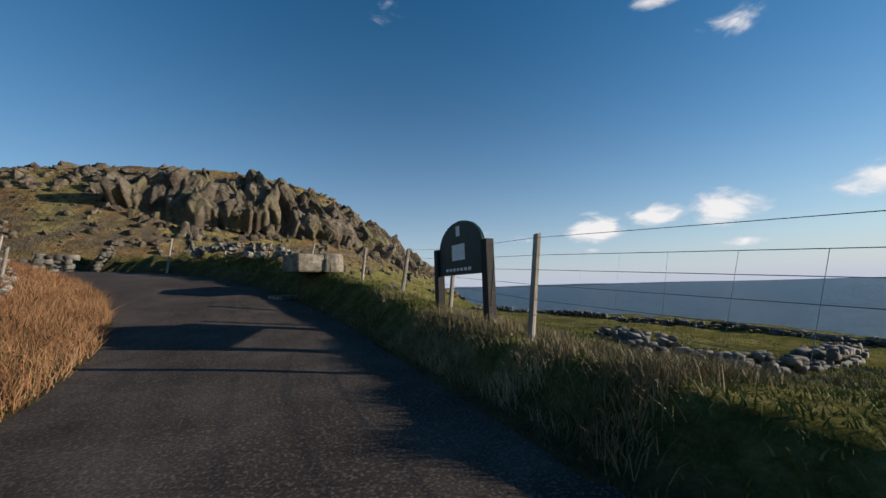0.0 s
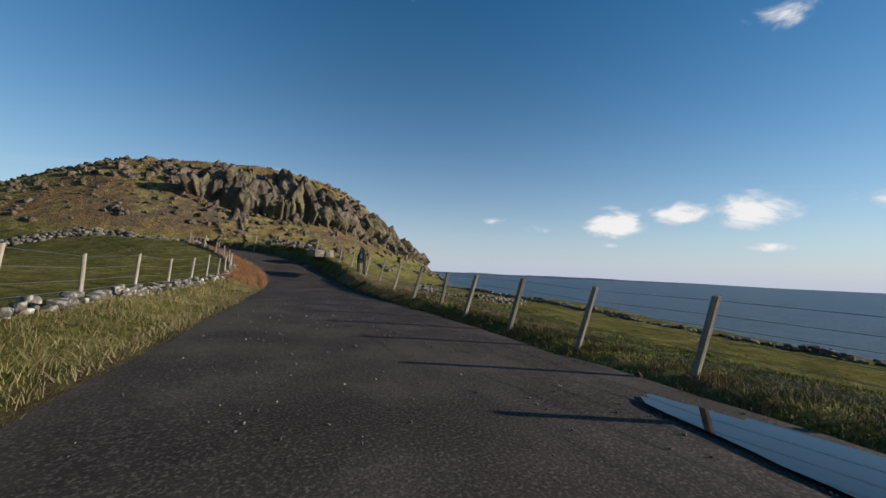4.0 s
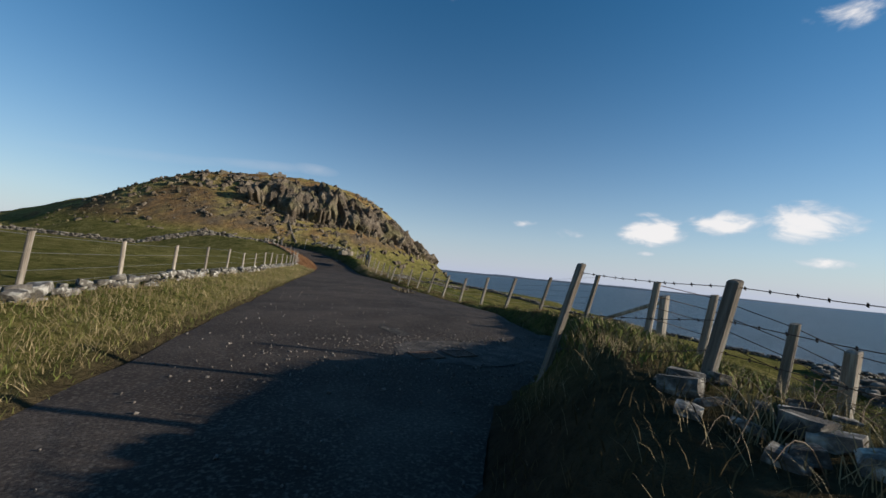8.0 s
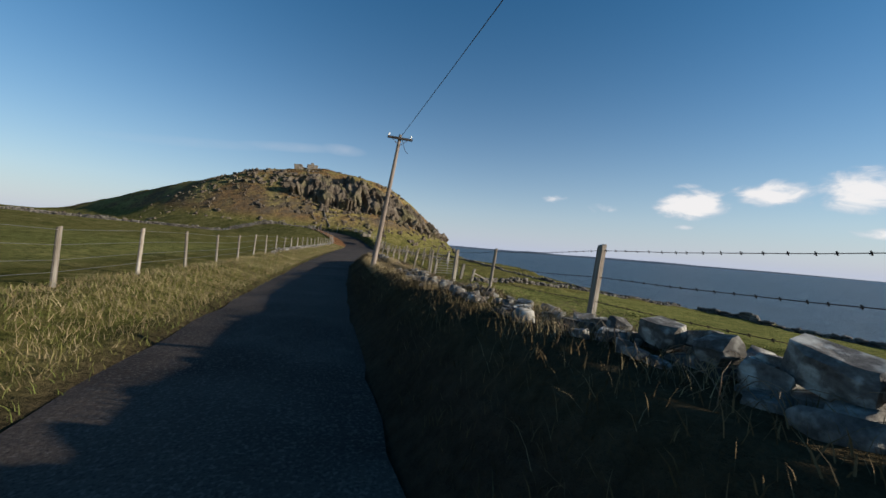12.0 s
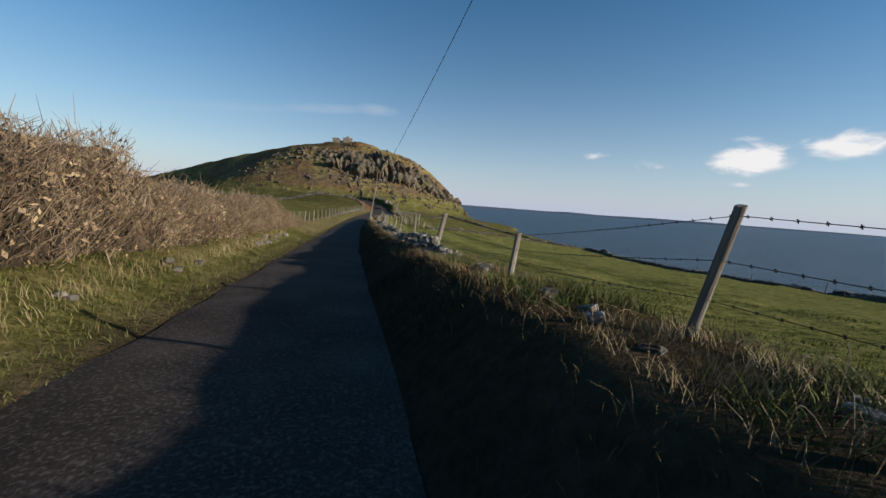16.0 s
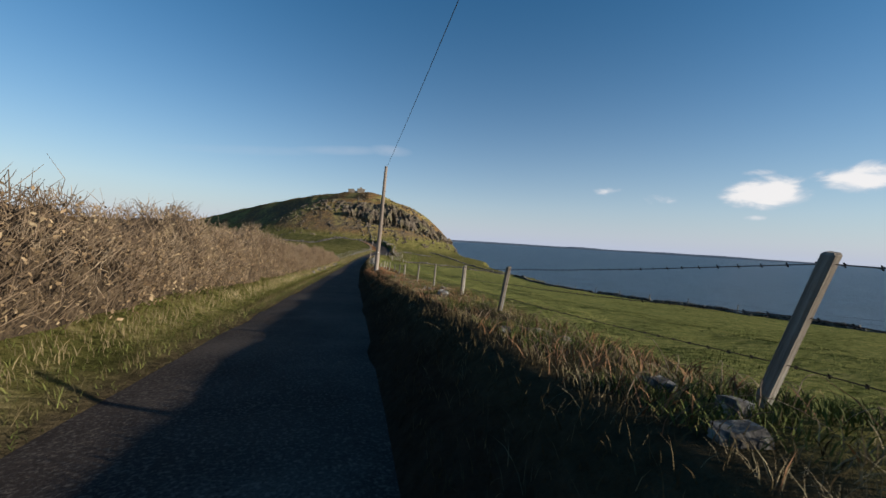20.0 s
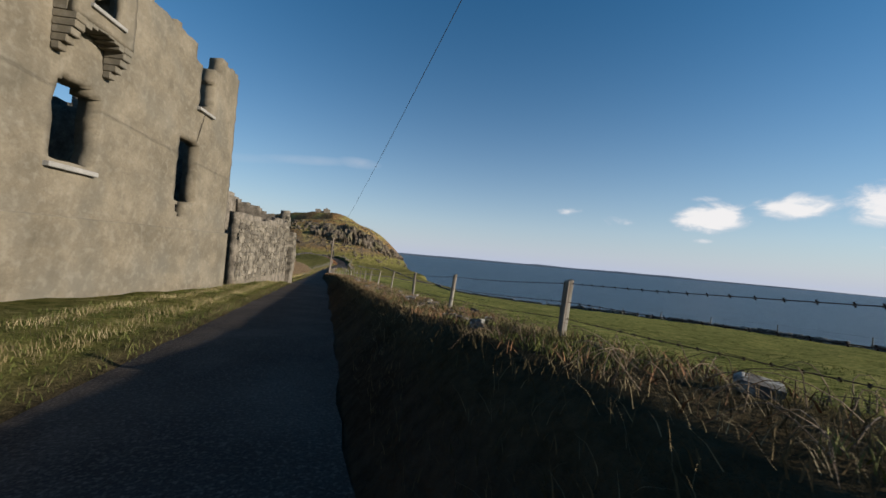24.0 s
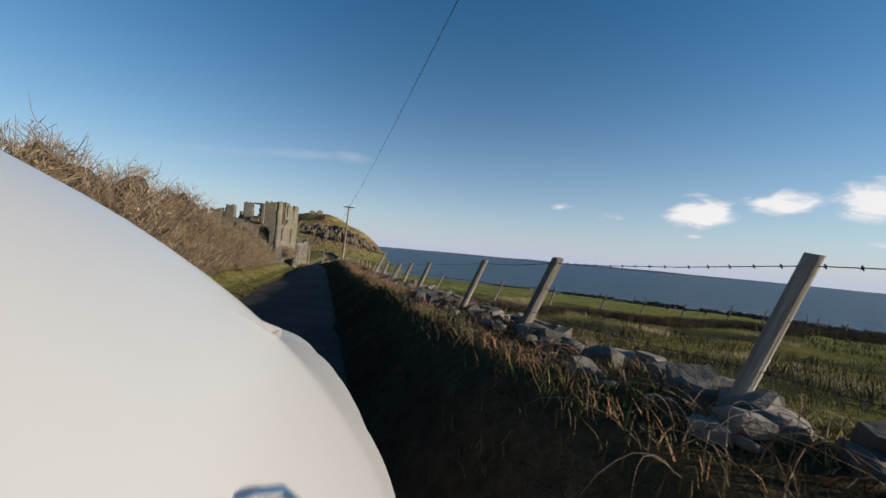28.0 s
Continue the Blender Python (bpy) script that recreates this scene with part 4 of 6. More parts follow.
for k in range(290):
    y = rs.uniform(-224, -201.5)
    x = float(lane_x(y)) + rs.gauss(2.3, 0.3)
    size = rs.choice((0.3, 0.35, 0.4, 0.5, 0.6, 0.68))
    tumbled.append((x, y, gz(x, y) + 0.03 + 0.04 * size, size, rs.uniform(-60, 60)))
stone_wall("wall_bank_4", "tumbled brown-grey dry-stone wall overgrown along the verge", tumbled + pebbles(-201, -224, 240, rs), rs, 340, M_OLDSTONE, EARTHY)
left_places = []
for r in range(2):
    y = 20.0
    while y > -36:
        x = float(lane_x(y)) - 4.15 + rs.uniform(-0.12, 0.12)
        left_places.append((x, y, gz(x, y) + 0.02 + 0.13 * r + rs.uniform(-0.06, 0.06), rs.uniform(0.3, 0.85), rs.uniform(-40, 40)))
        y -= 0.26 * rs.uniform(0.8, 1.3)
rs.shuffle(left_places)
stone_wall("wall_landward", "whitish dry-stone wall beside the lane below the hill", left_places, rs)


bank_stones = []
for k in range(44):
    y = rs.uniform(-96, -80) if k < 24 else rs.uniform(-76, -70)
    x = float(lane_x(y)) - rs.uniform(2.9, 3.3)
    bank_stones.append((x, y, gz(x, y) + rs.uniform(-0.03, 0.1), rs.uniform(0.25, 0.6), rs.uniform(-30, 30)))
garden_stones = []
for r in range(6):
    y = -178.6
    while y > -190:
        if rs.random() < 0.9 - 0.1 * r:
            garden_stones.append((float(lane_x(y)) - 3.55 - 0.04 * r + rs.uniform(-0.05, 0.05), y, float(lane_z(y)) + 0.2 + 0.14 * r + rs.uniform(-0.03, 0.03), rs.uniform(0.5, 0.78), rs.uniform(-8, 8)))
        y -= 0.25 * rs.uniform(0.8, 1.2)
stone_wall("wall_garden_bank", "broken dry-stone wall holding up the garden bank", garden_stones, rs, 300, M_OLDSTONE, EARTHY)
stone_wall("wall_hedge_foot", "pale stones showing in the bank under the hedge", bank_stones, rs, 300, M_OLDSTONE, EARTHY)


def far_wall(name, label, pts, height, size, rs, width=0.5):
    """A tumbled wall of joined stones along pts, its crest broken and uneven."""
    out = []
    for (x0, y0), (x1, y1) in zip(pts, pts[1:]):
        L = math.hypot(x1 - x0, y1 - y0)
        turn = math.degrees(math.atan2(y1 - y0, x1 - x0)) - 90
        n = int(L / (0.15 * size))
        for i in range(n):
            t = (i + rs.random()) / n
            x, y = x0 + (x1 - x0) * t, y0 + (y1 - y0) * t
            g = gz(x, y)
            crest = height * (0.75 + 0.5 * noise.noise(Vector((x * 0.35, y * 0.35, 3))))
            for r in range(max(1, round(crest / (0.22 * size)))):
                if rs.random() < 0.93:
                    out.append((x + rs.uniform(-width, width) * 0.3, y + rs.uniform(-width, width) * 0.3, g + 0.02 + 0.2 * size * r, size * rs.uniform(0.85, 1.3), turn))
    return stone_wall(name, label, out, rs, 0, M_OLDSTONE)


far_wall("wall_field", "long dry-stone wall between the field and the hill", [(-6.8, 25.5), (-14, 27.0), (-30, 28.5), (-60, 30), (-100, 26), (-140, 18)], 1.1, 1.25, rs)
far_wall("wall_hill", "dry-stone wall climbing straight up the hillside", [(-5.6, 24.5), (-4.8, 35), (-3.4, 46), (-2.6, 54), (-4.2, 59), (-5.4, 63), (-5.8, 69)], 0.75, 0.8, rs)
far_wall("wall_clifftop", "low tumbled stone wall along the cliff edge", [(34, -30), (35, -70), (35.5, -110), (35, -150), (35, -190), (33, -224)], 0.7, 1.3, rs)
far_wall("wall_cross", "ruined stone wall across the rough pasture", [(3.2, -37.6), (10, -34), (20, -29.5), (33, -29), (28, -8), (24, 14), (22, 34)], 0.5, 0.75, rs, 1.4)
far_wall("wall_pasture", "fallen stone wall in the rough seaward pasture", [(11.2, 8.5), (8.5, 5.6), (7.3, 4.3), (8.0, 3.3), (9.6, 3.1), (13, 3.4), (17, 4.0)], 0.5, 0.62, rs, 1.3)
clifftop = []
for y in np.arange(-215, -45, 6.5):
    clifftop.append((fence_post(34.6, float(y), 1.05, 0.1, rs.uniform(-3, 6), 0, label="thin grey post of the cliff-edge fence", square=False, group="cliff fence"), 1.05))
wire_thing("cliff_wire", [[top_of(o, h * f) for o, h in clifftop] for f in (0.95, 0.6)], 0.006, "slack wire of the cliff-edge fence", "wire fence")

# boulders on the hillside and under the crags
rs = random.Random(5)
bv, bf, k = [], [], 0
for i in range(1900):
    if i < 1200:
        a, r_ = rs.uniform(-1.3, 1.1), rs.uniform(0.5, 0.9) if rs.random() < 0.7 else rs.uniform(0.85, 1.2)
        x, y = (float(v_) for v_ in nose_place(a, r_))
    else:
        x, y = rs.uniform(-90, 10), rs.uniform(45, 130)
    if y < 30 or x > 48:
        continue
    v, f = STONE_ARR[rs.randrange(26)]
    s = rs.choice((0.5, 0.6, 0.8, 1.0, 1.3, 2.0, 3.4))
    bv.append(v @ rot(rs.uniform(-1, 1), rs.uniform(-1, 1), rs.uniform(0, 6)).T * s * (1, 0.8, 1) + (x, y, gz(x, y) + s * 0.03))
    bf.append(f + k)
    k += len(v)
boul = new("hill_boulders", mesh_of("hill_boulders", np.concatenate(bv), np.concatenate(bf), M_ROCK))
tagged(boul, "scattered grey-brown boulders on the heathy hillside", "boulders", kind="stuff")


# ---- crags ----
def cells(u, v, seed):
    """Cell noise: for each place a number and a tilt that are constant over an uneven cell."""
    r = np.random.RandomState(seed)
    jit, val = r.rand(128, 128, 2), r.rand(128, 128, 3)
    iu, iv = np.floor(u).astype(int), np.floor(v).astype(int)
    best = np.full(u.shape, 1e9)
    out = np.zeros(u.shape + (5,))
    for du in (-1, 0, 1):
        for dv in (-1, 0, 1):
            a, b = iu + du, iv + dv
            j, w = jit[a % 128, b % 128], val[a % 128, b % 128]
            cu, cv = u - (a + j[..., 0]), v - (b + j[..., 1])
            d = cu * cu + cv * cv
            m = d < best
            best = np.where(m, d, best)
            out = np.where(m[..., None], np.concatenate([w, cu[..., None], cv[..., None]], -1), out)
    return out[..., 0], out[..., 1] - 0.5, out[..., 2] - 0.5, out[..., 3], out[..., 4]


def rock_face():
    """The broken cliff: one fractured face of leaning, stepped blocks let into the nose of the hill."""
    aa, tt = np.linspace(-0.5, 1.15, 420), np.linspace(0, 1, 96)
    A, T = np.meshgrid(aa, tt, indexing="ij")
    hi, lo = crag_edges(A)
    r = lo + (hi - lo) * T + fbm(A * 40, T * 0, 1.5, 3, 61) * 0.025
    x, y = nose_place(A, r)
    z = ground_z(x, y, False)
    s, t = A * 44, z + 0.25 * r * 36.9
    warp = fbm(s, t, 5.0, 3, 62) * 1.1
    n1, tx1, tz1, cu1, cv1 = cells(s / 3.9 + warp * 0.3 + t * 0.09, t / 3.7 + warp * 0.25, 63)
    n2, tx2, tz2, cu2, cv2 = cells(s / 1.5 + warp * 0.35, t / 1.4 + warp * 0.2, 64)
    n3, tx3, tz3, cu3, cv3 = cells(s / 0.55, t / 0.7, 65)
    push = 0.4 + 2.2 * n1 + tx1 * cu1 * 2.2 + (0.9 + tz1) * cv1 * 2.6 + 0.9 * n2 + tx2 * cu2 * 1.1 + tz2 * cv2 * 1.1 + 0.2 * n3
    fade = np.minimum(sstep(0.0, 0.1, T), 1 - sstep(0.93, 1.0, T)) * sstep(-0.5, -0.38, A) * (1 - sstep(1.05, 1.15, A))
    gap = sstep(-0.35, 0.15, fbm(A * 22, T * 4, 2.2, 3, 66) + 0.42 - 0.7 * sstep(-0.2, -0.42, A))
    push = push * fade * gap - 0.7 * (1 - fade * gap)
    nx, ny = np.sin(A) * 0.72, -np.cos(A) * 0.72
    P = np.stack([x + nx * push, y + ny * push, z - 0.5 + push * 0.42], -1).reshape(-1, 3)
    k = np.arange(A.size).reshape(A.shape)
    q = np.stack([k[:-1, :-1], k[1:, :-1], k[1:, 1:], k[:-1, 1:]], -1).reshape(-1, 4)
    ob = new("rock_face", mesh_of("rock_face", P, q, M_ROCK))
    ob.parent = crag


def crag_block(rs, x, y, w, dp, h, sink, turn, seed):
    bm = bmesh.new()
    for _ in range(22):
        p = Vector((rs.uniform(-1, 1), rs.uniform(-1, 1), rs.uniform(-1, 1)))
        p = p / max(abs(p.x), abs(p.y), abs(p.z)) * rs.uniform(0.72, 1.0)
        t_ = 1.0 - 0.2 * max(0.0, p.z)
        bm.verts.new((p.x * w / 2 * t_, p.y * dp / 2 * t_, p.z * h / 2))
    bmesh.ops.convex_hull(bm, input=bm.verts[:])
    bmesh.ops.delete(bm, geom=[v for v in bm.verts if not v.link_faces], context="VERTS")
    bmesh.ops.triangulate(bm, faces=bm.faces[:])
    bmesh.ops.subdivide_edges(bm, edges=bm.edges[:], cuts=1)
    for v in bm.verts:
        v.co += noise.noise_vector(v.co * 0.9 + Vector((seed * 3.1, 0, 0))) * 0.11 * w
    cb = part("crag_block", bm, M_ROCK)
    cb.matrix_basis = pose(x, y, gz(x, y) + sink, rs.uniform(-12, 12), rs.uniform(-12, 12), turn)
    cb.parent = crag


def crag_blocks():
    """Loose blocks standing out of the face and lying on the slope about it."""
    rs = random.Random(9)
    for i in range(300):
        if i < 150:
            a = -0.42 + 1.5 * ((i * 0.618) % 1.0)
            hi, lo = crag_edges(a)
            r = float(hi + (lo - hi) * rs.uniform(0.0, 1.15))
            w = rs.uniform(0.9, 2.6)
            h = w * rs.uniform(0.9, 1.9)
        elif i < 205:
            a, r = rs.uniform(-0.95, -0.25), rs.uniform(0.5, 0.72)
            w = rs.uniform(0.8, 2.6)
            h = w * rs.uniform(0.5, 0.9)
        else:
            a = rs.uniform(-0.3, 1.0)
            r = float(crag_edges(a)[1]) + rs.uniform(0.0, 0.2)
            w = rs.uniform(0.6, 1.7)
            h = w * rs.uniform(0.6, 1.1)
        x, y = (float(v) for v in nose_place(a, r))
        crag_block(rs, x, y, w, w * rs.uniform(0.7, 1.1), h, h * rs.uniform(-0.12, 0.1), -math.degrees(a) + rs.uniform(-30, 30), i)
    for i in range(46):
        t = rs.random()
        x, y = -26 + 34 * t + rs.uniform(-5, 5), 116 - 34 * t + rs.uniform(-8, 8)
        w = rs.uniform(1.0, 2.8)
        crag_block(rs, x, y, w, w, w * rs.uniform(0.5, 0.8), -0.1 * w, rs.uniform(0, 180), 400 + i)


crag = new("crag")
tagged(crag, "fractured brown-grey rock face on the nose of the hill", "cliff", kind="structure")
rock_face()
crag_blocks()

# lookout ruin on the summit
lk = thing("lookout_ruin", (-12.0, 142.0, gz(-12.0, 142.0) - 0.4), "small ruined stone lookout on the hilltop", "ruin")
for x0, x1, y0, y1, h in ((-5.5, -1.5, -2, 2, 3.0), (0.5, 5.5, -2, 2.5, 3.6), (-2, 1.0, -1, 1, 1.9), (2.2, 3.6, -1, 0.6, 4.6)):
    bm = bmesh.new()
    box(bm, x0, x1, y0, y1, 0, h, 0.1)
    bmesh.ops.subdivide_edges(bm, edges=bm.edges[:], cuts=2, use_grid_fill=True)
    rough_up(bm, 0.3, 0.7, x0)
    part("masonry", bm, M_RUBBLE, lk)
# ---- the ruined house ----
def ragged_wall(name, length, height, holes, thick, material, parent, seed, cell=0.16, step=None, base=0.0, jag=0.5, label=""):
    """A standing wall along +x from 0 to length, thick in +y, with a broken top and openings right through it.
    height: function of x; holes: (x0, x1, z0, z1, arched)."""
    nx, nz = int(round(length / cell)), int(round(max(height(x) for x in np.linspace(0, length, 60)) + jag - base) / cell) + 2
    rs = random.Random(seed)
    top = []
    for i in range(nx):
        x = (i + 0.5) * cell
        top.append(height(x) + jag * (noise.noise(Vector((x * 0.9, seed * 3.3, 0))) * 0.6 + noise.noise(Vector((x * 3.1, seed, 5))) * 0.35))

    def solid(i, j):
        if not (0 <= i < nx and 0 <= j < nz):
            return False
        x, z = (i + 0.5) * cell, base + (j + 0.5) * cell
        if z > top[i]:
            return False
        for x0, x1, z0, z1, arched in holes:
            wob = 0.0 if arched is not None else 0.25 * noise.noise(Vector((z * 1.7, x0, seed)))
            if x0 + wob < x < x1 + wob and z0 < z:
                zt = z1
                if arched:
                    zt = z1 - arched * ((2 * (x - x0) / (x1 - x0) - 1) ** 2)
                if z < zt:
                    return False
        return True

    grid = [[solid(i, j) for j in range(nz)] for i in range(nx)]
    vid, vs, fs = {}, [], []

    def vert(i, k, j):
        key = (i, k, j)
        if key not in vid:
            vid[key] = len(vs)
            n_ = noise.noise_vector(Vector((i * 0.37, k * 5.1 + seed, j * 0.37))) * min(0.075, cell * 0.5)
            vs.append((i * cell + n_.x, k * thick + n_.y * 0.35, base + j * cell + n_.z))
        return vid[key]

    at = lambda i, j: 0 <= i < nx and 0 <= j < nz and grid[i][j]  # noqa: E731
    for i in range(nx):
        for j in range(nz):
            if not grid[i][j]:
                continue
            fs.append((vert(i, 0, j), vert(i + 1, 0, j), vert(i + 1, 0, j + 1), vert(i, 0, j + 1)))
            fs.append((vert(i + 1, 1, j), vert(i, 1, j), vert(i, 1, j + 1), vert(i + 1, 1, j + 1)))
            if not at(i - 1, j):
                fs.append((vert(i, 1, j), vert(i, 0, j), vert(i, 0, j + 1), vert(i, 1, j + 1)))
            if not at(i + 1, j):
                fs.append((vert(i + 1, 0, j), vert(i + 1, 1, j), vert(i + 1, 1, j + 1), vert(i + 1, 0, j + 1)))
            if not at(i, j + 1):
                fs.append((vert(i, 0, j + 1), vert(i + 1, 0, j + 1), vert(i + 1, 1, j + 1), vert(i, 1, j + 1)))
            if not at(i, j - 1):
                fs.append((vert(i, 1, j), vert(i + 1, 1, j), vert(i + 1, 0, j), vert(i, 0, j)))
    ob = new(name, mesh_of(name, vs, fs, material))
    ob.parent = parent
    return tagged(ob, label) if label else ob


RA = Vector((-13.65, -158.6, 0))
R_ANG = math.degrees(math.atan2(10.1, 2.05))          # the facade runs along this bearing from the near corner
ruin = thing("ruined_house", (RA.x, RA.y, 0), "roofless two-storey rendered ruin with broken walls beside the lane", "ruin", turn=R_ANG)
# in the house's own frame: x along the facade away from the lane's far end, -y faces the lane
steps = lambda x: 13.75 if x < 1.0 else 13.9 if x < 2.8 else 13.6 if x < 6.4 else 13.0 if x < 7.1 else 13.25 if x < 8.3 else 13.9  # noqa: E731
ragged_wall("front_wall", 9.8, steps, [(1.2, 2.5, 8.1, 10.1, 0.22), (5.85, 7.1, 7.9, 10.15, 0.12), (6.1, 6.75, 7.35, 8.1, None), (6.85, 7.75, 11.5, 15, None), (1.3, 2.45, 11.3, 15.0, None)], 0.55, M_RENDER, ruin, 1, 0.14, base=4.2, jag=0.25)
bm = bmesh.new()
box(bm, -0.06, 9.86, -0.12, 0.0, 4.2, 6.85, 0.03)
part("plinth", bm, M_RENDER, ruin, "rendered plinth course")
for x0, x1, zz in ((1.15, 2.5, 8.02), (6.75, 7.85, 11.42)):
    bm = bmesh.new()
    box(bm, x0, x1, -0.14, 0.12, zz - 0.1, zz + 0.02, 0.015)
    part("window_sill", bm, M_CONCRETE, ruin, "pale stone sill")
# oriel on its corbel
bay = ragged_wall("oriel_front", 1.7, lambda x: 13.85, [(0.4, 1.25, 11.75, 13.55, 0.06)], 0.2, M_RENDER, ruin, 3, 0.1, base=11.35, jag=0.15)
bay.location = (1.0, -0.52, 0)
for xx in (1.0, 2.45):
    bm = bmesh.new()
    box(bm, xx, xx + 0.25, -0.33, 0.0, 11.35, 13.8, 0.02)
    rough_up(bm, 0.03, 2, xx)
    part("oriel_cheek", bm, M_RENDER, ruin)
bm = bmesh.new()
box(bm, 1.25, 2.45, -0.32, 0.5, 11.35, 11.5, 0.01)
part("oriel_floor", bm, M_CONCRETE, ruin)
for xx in (1.0, 2.42):
    for k in range(5):
        bm = bmesh.new()
        d_ = 0.52 * math.cos(k * 0.3)
        box(bm, xx + 0.01 * k, xx + 0.28 - 0.01 * k, -d_, 0.0, 11.18 - 0.17 * k, 11.35 - 0.17 * k + 0.004, 0.02)
        part("corbel", bm, M_RENDER, ruin, "rounded bracket under the oriel")
for k in range(7):
    bm = bmesh.new()
    u0 = 1.28 + 0.163 * k
    rise = 0.2 * (1 - ((k - 3) / 3.4) ** 2)
    box(bm, u0, u0 + 0.16, -0.5, 0.0, 11.12 + rise, 11.37, 0.01)
    part("arch_stone", bm, M_RENDER, ruin)
# crack from the broken upper opening down to the window under it
vs, fs = [], []
for k in range(15):
    u0, w0 = 7.3 - 0.028 * k + 0.05 * noise.noise(Vector((k * 0.7, 1, 0))), 0.012 + 0.012 * noise.noise(Vector((k, 4, 0)))
    vs += [(u0 - w0 - 0.006, -0.022, 11.36 - 0.086 * k), (u0 + w0 + 0.006, -0.022, 11.36 - 0.086 * k)]
    if k:
        fs.append((2 * k - 2, 2 * k - 1, 2 * k + 1, 2 * k))
M_CRACK = mat("crack", [(0.02, 0.017, 0.013), (0.04, 0.034, 0.027)], 9, rough=1.0, bump=0)
crack = new("crack", mesh_of("crack", vs, fs, M_CRACK))
crack.parent = ruin
bm = bmesh.new()
box(bm, 1.3, 2.35, -0.6, -0.48, 11.66, 11.76, 0.015)
part("window_sill", bm, M_CONCRETE, ruin, "pale stone sill")


def side_top(x):
    if x < 1.6:
        return 13.75
    if x < 4.45:
        return 13.35
    if x < 5.7:
        return 10.8
    if x < 6.85:
        return 12.6
    if x < 7.35:
        return 10.7
    if x < 8.9:
        return 11.9
    if x < 9.5:
        return 10.6
    return 11.6 if x < 13.5 else 11.2 if x < 17 else 10.4


SIDE = Matrix.Rotation(radians(90), 4, "Z")
side = ragged_wall("side_wall", 20.0, side_top, [(2.35, 3.3, 11.35, 13.05, None), (0.75, 2.5, 5.0, 10.0, 0.7), (5.0, 5.9, 8.0, 10.2, 0.2), (11.6, 12.5, 9.2, 10.8, None), (14.6, 15.2, 9.4, 10.7, None)],
                   0.55, M_RENDER, ruin, 2, 0.12, base=4.2, jag=0.7)
side.matrix_basis = Matrix.Translation((0.55, 0.552, 0)) @ SIDE
bm = bmesh.new()
box(bm, -0.28, 0.0, 2.12, 2.5, 10.4, 13.3, 0.03)
rough_up(bm, 0.03, 1.5, 4)
part("pilaster", bm, M_RENDER, ruin, "sunlit rendered pilaster")
bm = bmesh.new()
box(bm, -0.3, 0.0, 2.7, 3.9, 10.55, 11.2, 0.08)
box(bm, -0.42, 0.0, 2.5, 4.05, 11.2, 11.34, 0.03)
bmesh.ops.subdivide_edges(bm, edges=bm.edges[:], cuts=2, use_grid_fill=True)
rough_up(bm, 0.09, 1.7, 7)
part("window_hood", bm, M_RENDER, ruin, "weathered projecting hood under the window")
back = ragged_wall("back_wall", 9.8, lambda x: 11.0 + 1.2 * math.sin(x * 1.3), [(2, 3.1, 8, 10.2, None), (6, 7, 8, 10.4, None)], 0.5, M_RUBBLE, ruin, 4, 0.25, base=4.2, jag=1.2)
back.location = (0.0, 7.2, 0)
end = ragged_wall("end_wall", 6.4, lambda x: 13.4 - 0.25 * x, [(2.5, 3.4, 7.5, 9.8, 0.2)], 0.5, M_RUBBLE, ruin, 5, 0.2, base=4.2, jag=0.6)
end.matrix_basis = Matrix.Translation((9.8, 0.6, 0)) @ SIDE
inner = ragged_wall("inner_wall", 6.0, lambda x: 10.4, [(2.4, 3.4, 5, 8, 0.2)], 0.45, M_RUBBLE, ruin, 6, 0.25, base=4.2, jag=0.9)
inner.matrix_basis = Matrix.Translation((5.6, 0.6, 0)) @ SIDE

# the roofless outhouse beyond it
out = thing("ruined_outhouse", (-11.35, -147.9, 0), "low roofless stone outhouse adjoining the ruin", "ruin", turn=82.0)
fw = ragged_wall("front_wall", 9.6, lambda x: 7.9 if x < 6.5 else 8.1 if x < 8.9 else 8.9, [(8.0, 8.5, 7.2, 10, None)], 0.5, M_RUBBLE, out, 8, 0.14, base=3.2, jag=0.45)
bw = ragged_wall("back_wall", 9.6, lambda x: 9.7, [], 0.5, M_RUBBLE, out, 9, 0.2, base=3.2, jag=0.35)
bw.location = (0, 3.6, 0)
ew = ragged_wall("end_wall", 3.1, lambda x: 8.3 + 0.4 * x, [], 0.45, M_RUBBLE, out, 10, 0.16, base=3.2, jag=0.4)
ew.matrix_basis = Matrix.Translation((9.55, 0.5, 0)) @ SIDE


def course_blocks():
    """A handful of squared, worn blocks, unit wide and high, proud by about 5 cm."""
    out = []
    for i in range(8):
        r_ = random.Random(100 + i)
        bm = bmesh.new()
        box(bm, -0.5, 0.5, -0.06, 0.06, -0.5, 0.5, 0.05)
        for v in bm.verts:
            v.co += Vector((r_.uniform(-0.1, 0.07), r_.uniform(-0.03, 0.03), r_.uniform(-0.13, 0.1)))
        me = bpy.data.meshes.new("stone")
        bm.to_mesh(me)
        bm.free()
        me.materials.append(M_COURSE)
        out.append(me)
    return out


BLOCKS = course_blocks()


